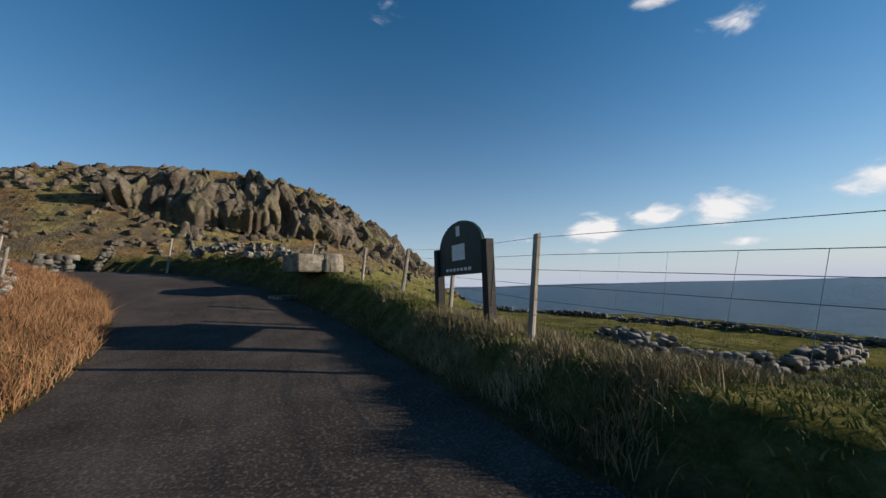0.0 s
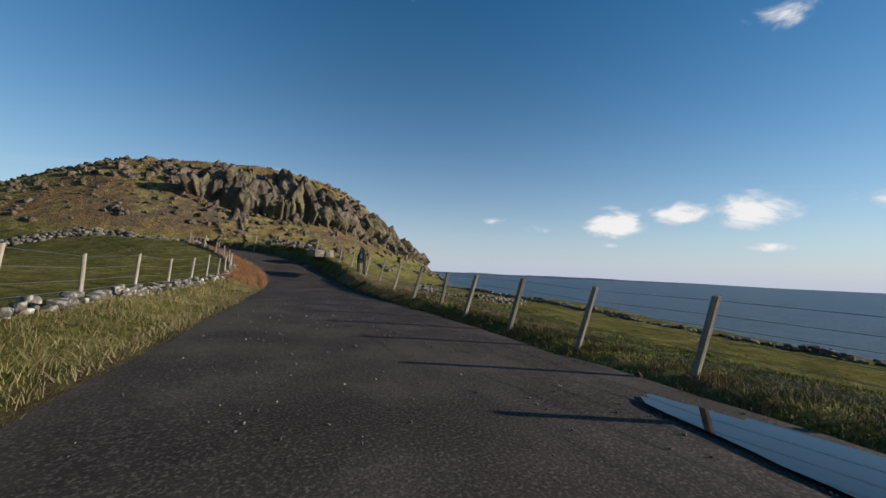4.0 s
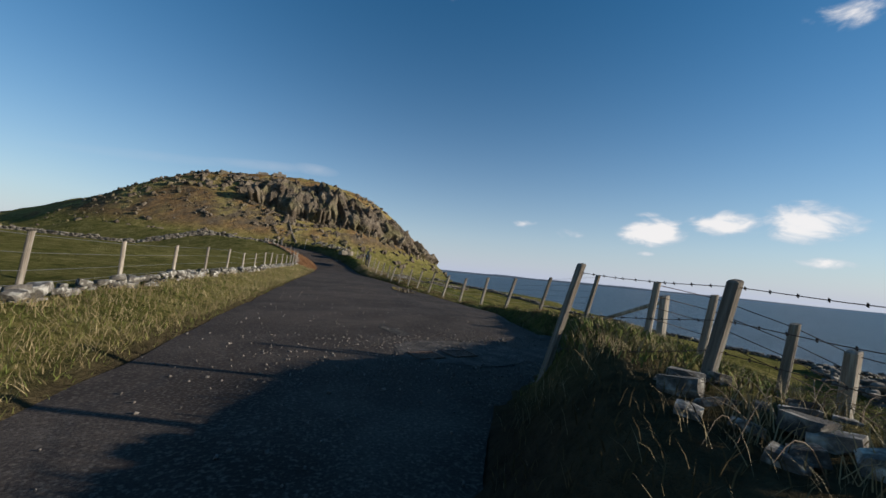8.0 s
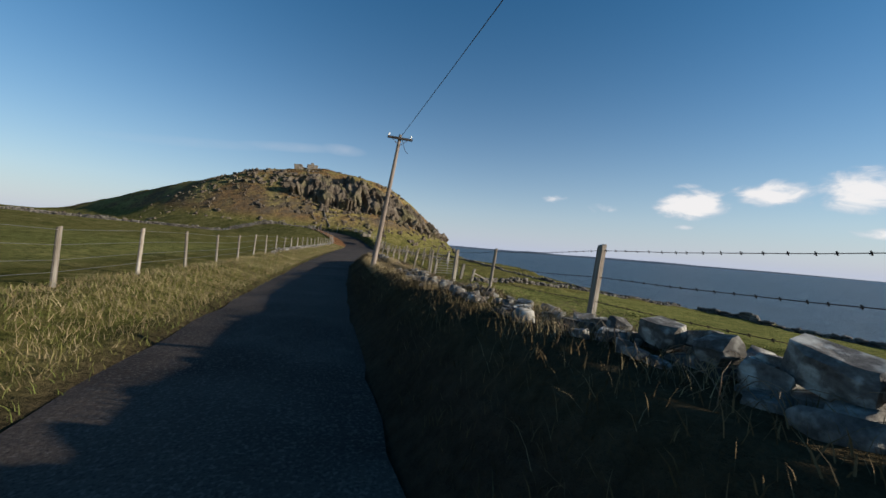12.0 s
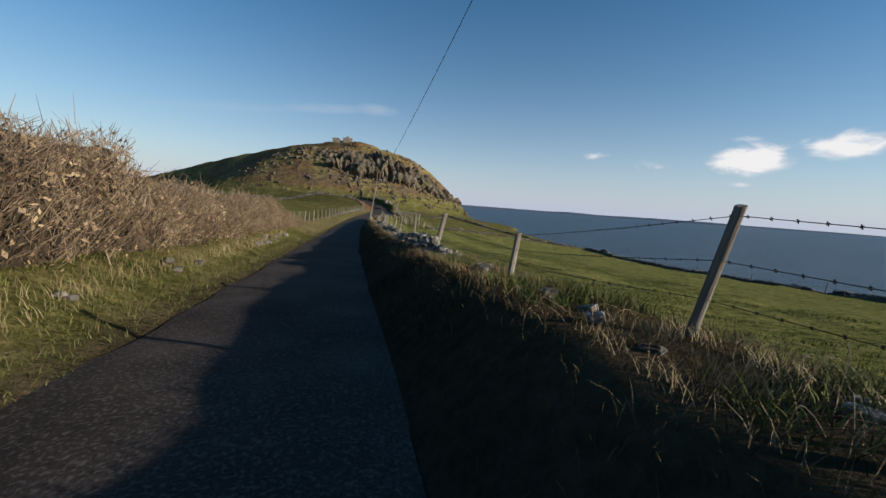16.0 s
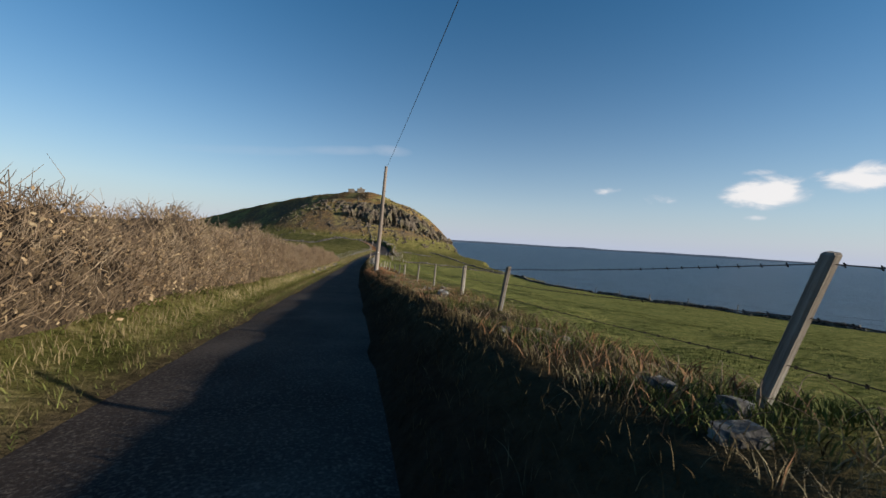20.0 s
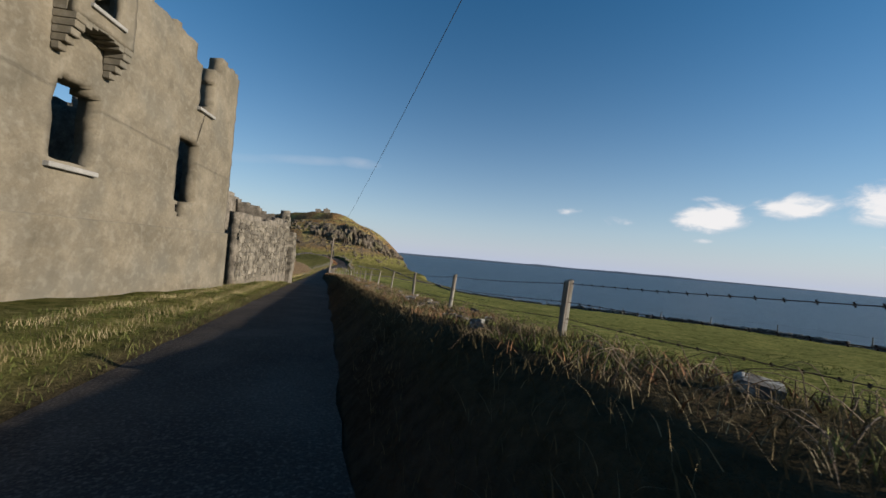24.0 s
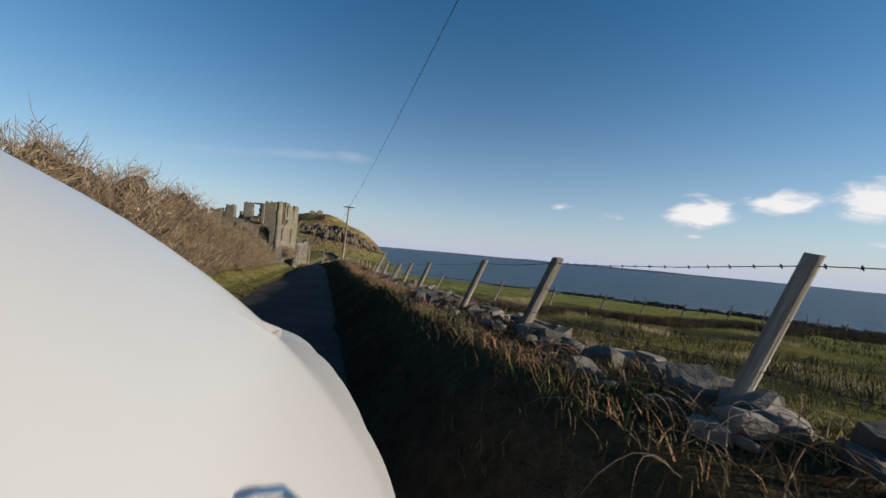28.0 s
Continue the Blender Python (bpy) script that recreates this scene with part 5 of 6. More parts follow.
def face_with_stone(wall, length, z0, z1, height, rs, w=(0.2, 0.58), h=0.23, skip=(), y=-0.01, loose=1.0):
    """Courses of single stones on a wall's outer face; height: the wall's top over x."""
    z = z0
    while z < z1:
        x, hh = 0.0, h * rs.uniform(0.8, 1.2)
        while x < length - 0.15:
            ww = min(w[0] + (w[1] - w[0]) * rs.random() ** 1.6, length - x)
            tall = rs.choice((0.62, 0.8, 0.95, 1.0, 1.0, 1.25))
            if z + hh * 0.7 < height(x + ww / 2) and not any(a_ < x + ww / 2 < b_ and c_ < z for a_, b_, c_ in skip):
                st = new("stone", BLOCKS[rs.randrange(8)])
                st.matrix_basis = pose(x + ww / 2, y + loose * rs.uniform(-0.03, 0.025), z + hh / 2 + loose * rs.uniform(-0.03, 0.03), loose * rs.uniform(-5, 5), loose * rs.uniform(-8, 8), loose * rs.uniform(-5, 5)) @ Matrix.Diagonal((ww * rs.uniform(0.84, 1.04), rs.uniform(0.7, 1.3), hh * tall, 1))
                st.parent = wall
            x += ww
        z += hh


face_with_stone(fw, 9.6, 4.6, 8.4, lambda x: 7.75 if x < 6.5 else 7.95 if x < 8.9 else 8.7, random.Random(61), skip=((8.0, 8.5, 7.0),))
bm = bmesh.new()
box(bm, 9.65, 10.5, -0.35, 0.1, 3.2, 7.45, 0.04)
bmesh.ops.subdivide_edges(bm, edges=bm.edges[:], cuts=5, use_grid_fill=True)
rough_up(bm, 0.07, 2.6, 2)
butt = part("buttress", bm, M_RUBBLE, out)
rs_ = random.Random(66)
z_ = 4.6
while z_ < 7.3:
    h_ = rs_.uniform(0.17, 0.32)
    for turn_, xx_, yy_, ww_ in ((0, 9.85, -0.36, 0.44), (0, 10.28, -0.36, 0.44), (90, 10.51, -0.12, 0.46), (90, 9.64, -0.2, 0.34)):
        st = new("stone", BLOCKS[rs_.randrange(8)])
        st.matrix_basis = pose(xx_ + rs_.uniform(-0.02, 0.02), yy_ + rs_.uniform(-0.02, 0.02), z_ + h_ / 2, 0, rs_.uniform(-6, 6), turn_ + rs_.uniform(-6, 6)) @ Matrix.Diagonal((ww_ * rs_.uniform(0.85, 1.1), 1.2, h_ * 1.05, 1))
        st.parent = butt
    z_ += h_

# gate pier and garden wall
pier = thing("gate_pier", (-10.75, -164.9, gz(-10.75, -164.9) - 0.1), "square stone gate pier with a rounded cap", "gate pier", turn=-4)
bm = bmesh.new()
box(bm, -0.55, 0.55, -0.95, 0.95, 0, 1.75, 0.05)
bmesh.ops.subdivide_edges(bm, edges=bm.edges[:], cuts=2, use_grid_fill=True)
rough_up(bm, 0.05, 1.6, 1)
part("shaft", bm, M_COURSE, pier)
bm = bmesh.new()
box(bm, -0.5, 0.5, -0.6, 0.6, 1.74, 1.98, 0.09)
rough_up(bm, 0.03, 2, 3)
part("capstone", bm, M_RUBBLE, pier, "dark rounded capstone")
gw = thing("garden_wall", (-10.85, -166.6, 0), "old mortared stone garden wall patched with render", "wall", turn=-90 + 2)
gwall = ragged_wall("wall", 12.4, lambda x: 6.85 if x < 1.6 else 6.3 + 0.028 * x, [], 0.45, M_RUBBLE, gw, 12, 0.18, base=4.6, jag=0.3)
face_with_stone(gwall, 12.4, 5.2, 7.0, lambda x: 6.75 if x < 1.6 else 6.2 + 0.028 * x, random.Random(71), w=(0.14, 0.4), h=0.16, y=0.43, loose=0.4)
face_with_stone(gwall, 12.4, 5.2, 7.0, lambda x: 6.75 if x < 1.6 else 6.2 + 0.028 * x, random.Random(72), w=(0.14, 0.4), h=0.16, y=0.02, loose=0.4)


# ---- plants ----
def blades(name, xyz, height, width, lean, material, label, category, seed, parent=None):
    """One heap of bent grass blades rooted at xyz."""
    r = np.random.RandomState(seed)
    n = len(xyz)
    h = height * (0.55 + 0.9 * r.rand(n))
    a = r.rand(n) * 2 * np.pi
    b = r.rand(n) * 2 * np.pi
    w = width * (0.6 + 0.8 * r.rand(n))
    side = np.stack([np.cos(a) * w, np.sin(a) * w, np.zeros(n)], -1)
    tip = np.stack([np.cos(b) * lean * h * r.rand(n), np.sin(b) * lean * h * r.rand(n), h], -1)
    mid = tip * [0.38, 0.38, 0.58]
    v = np.stack([xyz - side, xyz + side, xyz + mid - side * 0.7, xyz + mid + side * 0.7, xyz + tip], 1).reshape(-1, 3)
    k = np.arange(n)[:, None] * 5
    f = np.concatenate([k + [0, 1, 3], k + [0, 3, 2], k + [2, 3, 4]])
    ob = new(name, mesh_of(name, v, f, material))
    if parent:
        ob.parent = parent
    return tagged(ob, label, category, kind="stuff")


def scatter(n, y0, y1, d0, d1, seed, clump=0.0, base=None):
    r = np.random.RandomState(seed)
    y = y0 + (y1 - y0) * r.rand(n)
    d = d0 + (d1 - d0) * r.rand(n)
    if clump:
        y = np.round(y / clump) * clump + r.randn(n) * clump * 0.22 + fbm(np.round(y / clump), d * 0, 1.0, 1, seed) * clump
    x = lane_x(y) + d
    keep = (d > edge_right(y) + 0.05) | (d < edge_left(y) - 0.05)
    x, y = x[keep], y[keep]
    return np.stack([x, y, ground_z(x, y) - 0.02], -1)


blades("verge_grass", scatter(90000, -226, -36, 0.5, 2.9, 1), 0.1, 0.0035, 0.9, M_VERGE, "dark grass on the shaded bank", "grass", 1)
blades("dead_grass", scatter(52000, -226, -37, 1.35, 2.8, 2, 0.5), 0.11, 0.0026, 1.2, M_DRY, "bleached dead grass hanging over the bank", "grass", 2)
blades("bracken", np.concatenate([scatter(9000, -205, -104, 1.3, 2.9, 3, 2.3), scatter(1500, -104, -80, 1.3, 2.6, 13, 3.1)]), 0.13, 0.005, 1.8, M_BRACKEN, "dead red-brown bracken on the bank", "bracken", 3)
blades("crest_grass", np.concatenate([scatter(70000, -200, -80, 1.45, 3.0, 17, 0.6), scatter(9000, -224, -200, 1.2, 2.9, 18, 1.1)]), 0.1, 0.004, 1.2, M_GRASS, "green tussocks along the bank's crest", "grass", 17)
blades("bank_hay", scatter(9000, -51.5, -44, 1.0, 2.9, 23, 0.45), 0.15, 0.003, 1.4, M_DRY, "pale dead grass matted over the bank", "grass", 23)
blades("verge_tussocks", scatter(16000, -5, 7.5, 2.2, 4.8, 24, 0.7), 0.2, 0.0045, 1.1, M_DRY, "bleached grass tussocks below the sign", "grass", 24)
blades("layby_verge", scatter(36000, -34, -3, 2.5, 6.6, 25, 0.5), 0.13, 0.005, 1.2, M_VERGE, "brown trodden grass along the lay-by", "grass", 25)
blades("pole_bracken", scatter(10000, -114, -96, 0.75, 2.6, 26, 0.6), 0.18, 0.004, 1.5, M_BRACKEN, "tangled red-brown bracken by the pole", "bracken", 26)
blades("stone_bracken", scatter(4500, -222, -197, 1.3, 3.2, 19, 1.3), 0.17, 0.005, 1.3, M_BRACKEN, "dead bracken among the tumbled stones", "bracken", 19)
_r = np.random.RandomState(20)
_cx = -5.0 + 31 * _r.rand(16000)
_cy = -204.4 + _r.randn(16000) * 0.42 + 0.5 * np.sin(_cx * 0.8)
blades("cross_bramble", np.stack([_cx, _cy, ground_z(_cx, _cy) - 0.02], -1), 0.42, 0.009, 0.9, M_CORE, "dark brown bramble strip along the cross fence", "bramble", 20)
_cx = -4.6 + 24 * _r.rand(16000)
_cy = -224 + 18.5 * _r.rand(16000)
_keep = fbm(_cx, _cy, 2.4, 2, 21) > 0.12
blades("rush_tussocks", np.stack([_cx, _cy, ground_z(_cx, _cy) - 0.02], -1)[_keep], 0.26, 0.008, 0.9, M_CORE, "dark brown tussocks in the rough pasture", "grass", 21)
blades("field_grass", scatter(90000, -228, -38, 2.9, 14.0, 4), 0.05, 0.005, 0.9, M_TURF, "short green pasture grass", "grass", 4)
blades("layby_grass", scatter(150000, -38, 22, 2.0, 12.0, 5), 0.08, 0.008, 1.1, M_GRASS, "rough verge grass by the lay-by fence", "grass", 5)
blades("layby_dead_grass", scatter(55000, -38, 22, 2.2, 10.0, 6, 0.8), 0.11, 0.004, 1.5, M_DRY, "bleached tussocks under the lay-by fence", "grass", 6)
blades("rough_pasture", scatter(26000, -226, -199, 2.6, 16.0, 14, 0.9), 0.15, 0.005, 1.0, M_DRY, "brown-green tussocks of rough pasture", "grass", 14)
blades("pasture_tufts", scatter(60000, -205, -38, 2.8, 16.0, 15, 0.55), 0.075, 0.006, 1.0, M_GRASS, "darker tufts in the green pasture", "grass", 15)
blades("bend_bracken", scatter(16000, 1.0, 19, -4.3, -2.25, 16), 0.28, 0.006, 1.3, M_BRACKEN, "red-brown dead bracken on the inside of the bend", "bracken", 16)
blades("landward_grass", scatter(90000, -226, 22, -4.6, -2.0, 7), 0.09, 0.0035, 1.1, M_GRASS, "green grass on the landward verge", "grass", 7)
blades("landward_dead_grass", scatter(40000, -66, 20, -4.4, -2.3, 8), 0.13, 0.0033, 1.4, M_DRY, "tawny dead grass on the sunlit bank", "grass", 8)
blades("landward_dead_grass", scatter(30000, -226, -70, -4.2, -2.4, 9), 0.14, 0.0035, 0.8, M_DRY, "tawny dead grass under the hedge", "grass", 9)


def tubes(p, q, r0, r1, material, name):
    """Three-sided twigs from p to q, tapering."""
    p, q = np.asarray(p), np.asarray(q)
    t = q - p
    t = t / (np.linalg.norm(t, axis=1, keepdims=True) + 1e-9)
    s = np.cross(t, [0.3, 0.5, 0.81])
    s = s / (np.linalg.norm(s, axis=1, keepdims=True) + 1e-9)
    u = np.cross(t, s)
    rings = []
    for e, r in ((p, r0), (q, r1)):
        for j in range(3):
            a = j * 2 * math.pi / 3
            rings.append(e + (s * math.cos(a) + u * math.sin(a)) * (r[:, None] if np.ndim(r) else r))
    v = np.stack(rings, 1).reshape(-1, 3)
    k = np.arange(len(p))[:, None] * 6
    f = np.concatenate([k + [j, (j + 1) % 3, 3 + (j + 1) % 3, 3 + j] for j in range(3)])
    return mesh_of(name, v, f, material)


def hedge(y0, y1, d, half, height, label, seed, density=1050, leaves=900, lift=0.0):
    """A dense leafless hedge along the lane from y0 to y1, at lateral place d (functions of y)."""
    r = np.random.RandomState(seed)
    L = abs(y1 - y0)
    ob = new("hedge")
    tagged(ob, label, "hedge", "wayside hedge")
    # inner mass of packed dead stems
    ys = np.arange(min(y0, y1), max(y0, y1), 0.4)
    an = np.linspace(0, np.pi, 9)
    YY, AA = np.meshgrid(ys, an, indexing="ij")
    close = np.clip(np.minimum(YY - ys[0], ys[-1] - YY) / 1.1, 0, 1) ** 0.5      # rounded, closed ends
    hh = height(YY) * (0.86 + 0.16 * fbm(YY, YY * 0, 2.0, 3, seed)) * close
    lump = lambda yy, aa: 1 + 0.2 * fbm(yy, aa * 1.3, 0.8, 3, seed + 2)  # noqa: E731
    hh = hh * lump(YY, AA)
    X = lane_x(YY) + d(YY) + np.cos(AA) * half * close * (0.62 + 0.16 * fbm(YY, AA * 2, 1.1, 2, seed + 1))
    Z0 = ground_z(lane_x(YY) + d(YY), YY) - 0.1
    Z = Z0 + np.sin(AA) ** 0.7 * hh * 0.82
    ii = np.arange(X.size).reshape(X.shape)
    q = np.stack([ii[:-1, :-1], ii[1:, :-1], ii[1:, 1:], ii[:-1, 1:]], -1).reshape(-1, 4)
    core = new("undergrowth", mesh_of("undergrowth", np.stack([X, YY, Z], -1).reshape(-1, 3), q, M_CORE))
    core.parent = ob
    n = int(L * density)
    y = min(y0, y1) + L * r.rand(n)
    a = np.pi * r.rand(n)
    rad = (0.76 + 0.3 * r.rand(n)) * lump(y, a)
    h = height(y) * (0.86 + 0.16 * fbm(y, y * 0, 2.0, 3, seed))
    x = lane_x(y) + d(y) + np.cos(a) * half * rad * 0.9
    z0 = ground_z(lane_x(y) + d(y), y) - 0.1
    p = np.stack([x, y, z0 + np.sin(a) ** 0.7 * h * rad * 0.84], -1)
    dirn = np.stack([np.cos(a) * 0.55 + r.randn(n) * 0.35, r.randn(n) * 0.5, 0.55 + 0.6 * r.rand(n)], -1)
    ln = (0.11 + 0.2 * r.rand(n) ** 2) * (1 + 0.5 * (r.rand(n) > 0.985))
    m = p + dirn * ln[:, None] * 0.55
    e = m + (dirn + r.randn(n, 3) * 0.45) * ln[:, None] * 0.55
    me = tubes(np.concatenate([p, m]), np.concatenate([m, e]), np.full(2 * n, 0.005), np.concatenate([np.full(n, 0.0042), np.full(n, 0.002)]), M_TWIG, "twigs")
    k = r.rand(n) < 0.06          # a few stout stems among the twigs
    stem = tubes(p[k] - dirn[k] * 0.12, e[k], np.full(k.sum(), 0.012), np.full(k.sum(), 0.005), M_TWIG, "stems")
    st = new("stem_mass", stem)
    st.parent = ob
    tagged(st, kind="stuff")
    tw = new("twig_mass", me)
    tw.parent = ob
    tagged(tw, kind="stuff")
    # dead leaves
    n = int(L * leaves)
    y = min(y0, y1) + L * r.rand(n)
    a = np.pi * r.rand(n)
    h = height(y) * (0.86 + 0.16 * fbm(y, y * 0, 2.0, 3, seed))
    rad = (0.8 + 0.28 * r.rand(n)) * lump(y, a)
    c = np.stack([lane_x(y) + d(y) + np.cos(a) * half * rad, y, ground_z(lane_x(y) + d(y), y) - 0.1 + np.sin(a) ** 0.7 * h * rad * 0.86], -1)
    s1, s2 = r.randn(n, 3) * 0.015, r.randn(n, 3) * 0.015
    v = np.stack([c - s1, c - s2, c + s1, c + s2], 1).reshape(-1, 3)
    f = np.arange(n)[:, None] * 4 + [0, 1, 2, 3]
    lv = new("dead_leaf_mass", mesh_of("dead_leaf_mass", v, f, M_LEAF))
    lv.parent = ob
    tagged(lv, kind="stuff")
    return ob


hedge(-131, -66, lambda y: -4.2 + 0 * y, 0.95, lambda y: np.interp(y, [-131, -118, -100, -76, -68, -66], [2.2, 2.3, 2.15, 1.95, 1.4, 0.9]), "tall leafless brown hedge on the sunlit bank", 31)
hedge(-176, -166.4, lambda y: -4.0 + 0 * y, 0.85, lambda y: np.interp(y, [-176, -170, -167, -166.4], [2.3, 2.2, 2.0, 1.3]), "clipped leafless brown hedge before the ruin", 32)
hedge(-226, -188, lambda y: -4.1 + 0 * y, 0.95, lambda y: np.interp(y, [-226, -205, -195, -188], [2.8, 2.75, 2.3, 1.3]), "tall bare thorn hedge tangled with twigs", 33, 900, 200)
hedge(-188.5, -180, lambda y: -4.75 + 0 * y, 0.6, lambda y: 0.8 + 0 * y, "low russet bramble thicket over a stone bank", 34, 420, 620)
hedge(-66, -61, lambda y: -4.0 + 0 * y, 0.6, lambda y: 0.75 + 0 * y, "small brown bramble bush on the bank", 35, 320, 480)


def bramble(y0, y1, count, seed, label, size=1.0, d0=1.4, d1=2.5):
    """Arching thorny stems over the seaward bank."""
    r = np.random.RandomState(seed)
    P, Q, R0 = [], [], []
    for _ in range(count):
        y = y0 + (y1 - y0) * r.rand()
        x = lane_x(y) + d0 + r.rand() * (d1 - d0)
        p = np.array([x, y, float(ground_z(x, y))])
        v = np.array([r.randn() * 0.35, r.randn() * 0.5, 0.5 + 0.5 * r.rand()])
        for s in range(6):
            q = p + v * 0.1 * size
            P.append(p)
            Q.append(q)
            R0.append(0.0032 - 0.0004 * s)
            p, v = q, v + np.array([r.randn() * 0.12, r.randn() * 0.12, -0.24 / size])
    ob = new("bramble", tubes(P, Q, np.array(R0), np.array(R0) * 0.85, M_TWIG, "bramble"))
    return tagged(ob, label, "bramble", kind="stuff")


blades("hanging_dead_grass", scatter(12000, -226, -37, 0.7, 1.9, 44, 0.7), 0.12, 0.0016, 1.9, M_DRY, "pale dead grass strands over the shaded bank", "grass", 44)
bramble(-225, -38, 4800, 41, "arching bare bramble stems over the bank", 0.85)
bramble(-191.5, -186.5, 420, 42, "tall bare reddish thorn twigs on the bank", 1.35, 2.0, 2.8)
bramble(-224, -194, 1100, 45, "tangled brown bramble stems over the stone bank", 0.8, 1.2, 2.1)
bramble(-179.5, -176.5, 40, 43, "tall dry stalks standing on the bank", 1.3, 2.0, 2.6)

# ---- by the viewpoint ----
SIGN_Z = gz(4.18, 6.45) - 0.1
sign = thing("information_sign", (4.18, 6.45, SIGN_Z), "dark green arched visitor sign on two black timber posts", "sign", turn=-4)
M_GREEN = mat("sign_green", [(0.006, 0.022, 0.022), (0.01, 0.032, 0.03)], 3, rough=0.45, bump=0.05)
M_WHITE = mat("sign_white", [(0.55, 0.57, 0.55), (0.66, 0.68, 0.65)], 12, rough=0.5, bump=0)
for yy in (-1.02, 1.02):
    bm = bmesh.new()
    box(bm, -0.09, 0.09, yy - 0.09, yy + 0.09, -0.2, 0.86 - SIGN_Z, 0.012)
    part("post", bm, M_DARKWOOD, sign, "black-stained timber post")
bm = bmesh.new()
n = 18
prof = [(-0.92, 0.25 - SIGN_Z), (0.92, 0.25 - SIGN_Z)] + [(0.92 * math.cos(math.pi * i / n), 0.78 - SIGN_Z + 0.58 * math.sin(math.pi * i / n)) for i in range(n + 1)]
ring = [bm.verts.new((-0.03, a, b)) for a, b in prof]
fc = bm.faces.new(ring)
ex = bmesh.ops.extrude_face_region(bm, geom=[fc])
bmesh.ops.translate(bm, vec=(0.06, 0, 0), verts=[v for v in ex["geom"] if isinstance(v, bmesh.types.BMVert)])
bmesh.ops.recalc_face_normals(bm, faces=bm.faces[:])
board = part("board", bm, M_GREEN, sign, "arched dark green board")
for a0, a1, b0, b1 in ((-0.25, 0.3, 0.55 - SIGN_Z, 0.88 - SIGN_Z), (-0.06, 0.1, 1.05 - SIGN_Z, 1.26 - SIGN_Z)):
    bm = bmesh.new()
    box(bm, -0.038, -0.033, a0, a1, b0, b1)
    part("panel", bm, M_WHITE, board, "pale printed panel")
for k in range(7):
    bm = bmesh.new()
    a = 0.55 - 0.16 * k
    box(bm, -0.038, -0.033, a - 0.06, a + 0.045, 0.33 - SIGN_Z, 0.39 - SIGN_Z)
    part("lettering", bm, M_WHITE, board, "pale lettering bar")

trough = thing("water_trough", (3.0, 13.3, gz(3.0, 13.3) - 0.12), "round-ended grey concrete trough on the grass", "trough", turn=20)
bm = bmesh.new()
rod(bm, (0, 0, 0), (0, 0, 0.62), 0.62, 0.6, 24)
part("tub", bm, M_RUBBLE, trough)
bm = bmesh.new()
box(bm, -1.3, -0.35, -0.5, 0.5, 0, 0.58, 0.04)
part("block", bm, M_RUBBLE, trough)
slab = thing("stone_slab", (1.75, 13.2, gz(1.75, 13.2)), "pale flat stone slab lying on the verge", "slab", turn=35)
bm = bmesh.new()
box(bm, -0.5, 0.5, -0.3, 0.3, 0, 0.14, 0.03)
rough_up(bm, 0.04, 3, 1)
part("slab", bm, M_STONE, slab)
rs = random.Random(77)
stone_wall("wall_bend", "heap of pale stones under the bend's fence posts", [(2.6 - 0.5 * i * 0.12 + rs.uniform(-.4, .4), 15.6 + i * 0.09 + rs.uniform(-.3, .3), gz(2.6 - 0.06 * i, 15.6 + i * 0.09) + 0.1 + rs.uniform(0, 0.45), rs.uniform(0.7, 1.2), rs.uniform(0, 90)) for i in range(60)], rs)

# field gate and pen behind the bank
g0, g1 = (0.05, -38.25), (1.55, -38.6)
gate_len = math.hypot(g1[0] - g0[0], g1[1] - g0[1])
gate = thing("field_gate", (*g0, gz(*g0) + 0.03), "galvanised tubular field gate standing shut", "gate", turn=math.degrees(math.atan2(g1[1] - g0[1], g1[0] - g0[0])))
for zz in (0.12, 0.27, 0.42, 0.58, 0.74, 0.92):
    bm = bmesh.new()
    rod(bm, (0.05, 0, zz), (gate_len - 0.12, 0, zz), 0.016, 0.016, 8)
    part("bar", bm, M_WIRE, gate)
for xx in (0.05, gate_len * 0.5, gate_len - 0.12):
    bm = bmesh.new()
    rod(bm, (xx, 0, 0.08), (xx, 0, 0.95), 0.02, 0.02, 8)
    part("upright", bm, M_WIRE, gate)
pen = []
for x, y, h, w in ((-1.3, -35.7, 0.75, 0.09), (-0.62, -35.97, 0.85, 0.1), (-0.39, -36.73, 0.9, 0.11), (-0.02, -37.13, 0.9, 0.12), (0.0, -38.2, 0.95, 0.13), (1.62, -38.62, 0.95, 0.16), (2.36, -38.69, 0.85, 0.14)):
    pen.append((fence_post(x, y, h, w, 6 + random.uniform(-4, 6), 4, label="stout grey timber post of the field pen", square=w > 0.11, group="pen posts"), h))
wire_thing("pen_wire", [[top_of(o, h * f) for o, h in pen[:5]] for f in (0.95, 0.75, 0.55, 0.35)], 0.005, "rusty fence wires of the field pen", "wire fence", M_IRON)
o_, h_ = pen[-1]
rail = thing("fallen_rail", (3.1, -38.65, gz(3.1, -38.65)), "grey timber rail propped against the pen post", "rail", turn=3)
bm = bmesh.new()
rod(bm, (-0.66, 0, 0.66), (0.8, 0, 0.03), 0.04, 0.035, 8)
part("rail", bm, M_WOOD, rail)


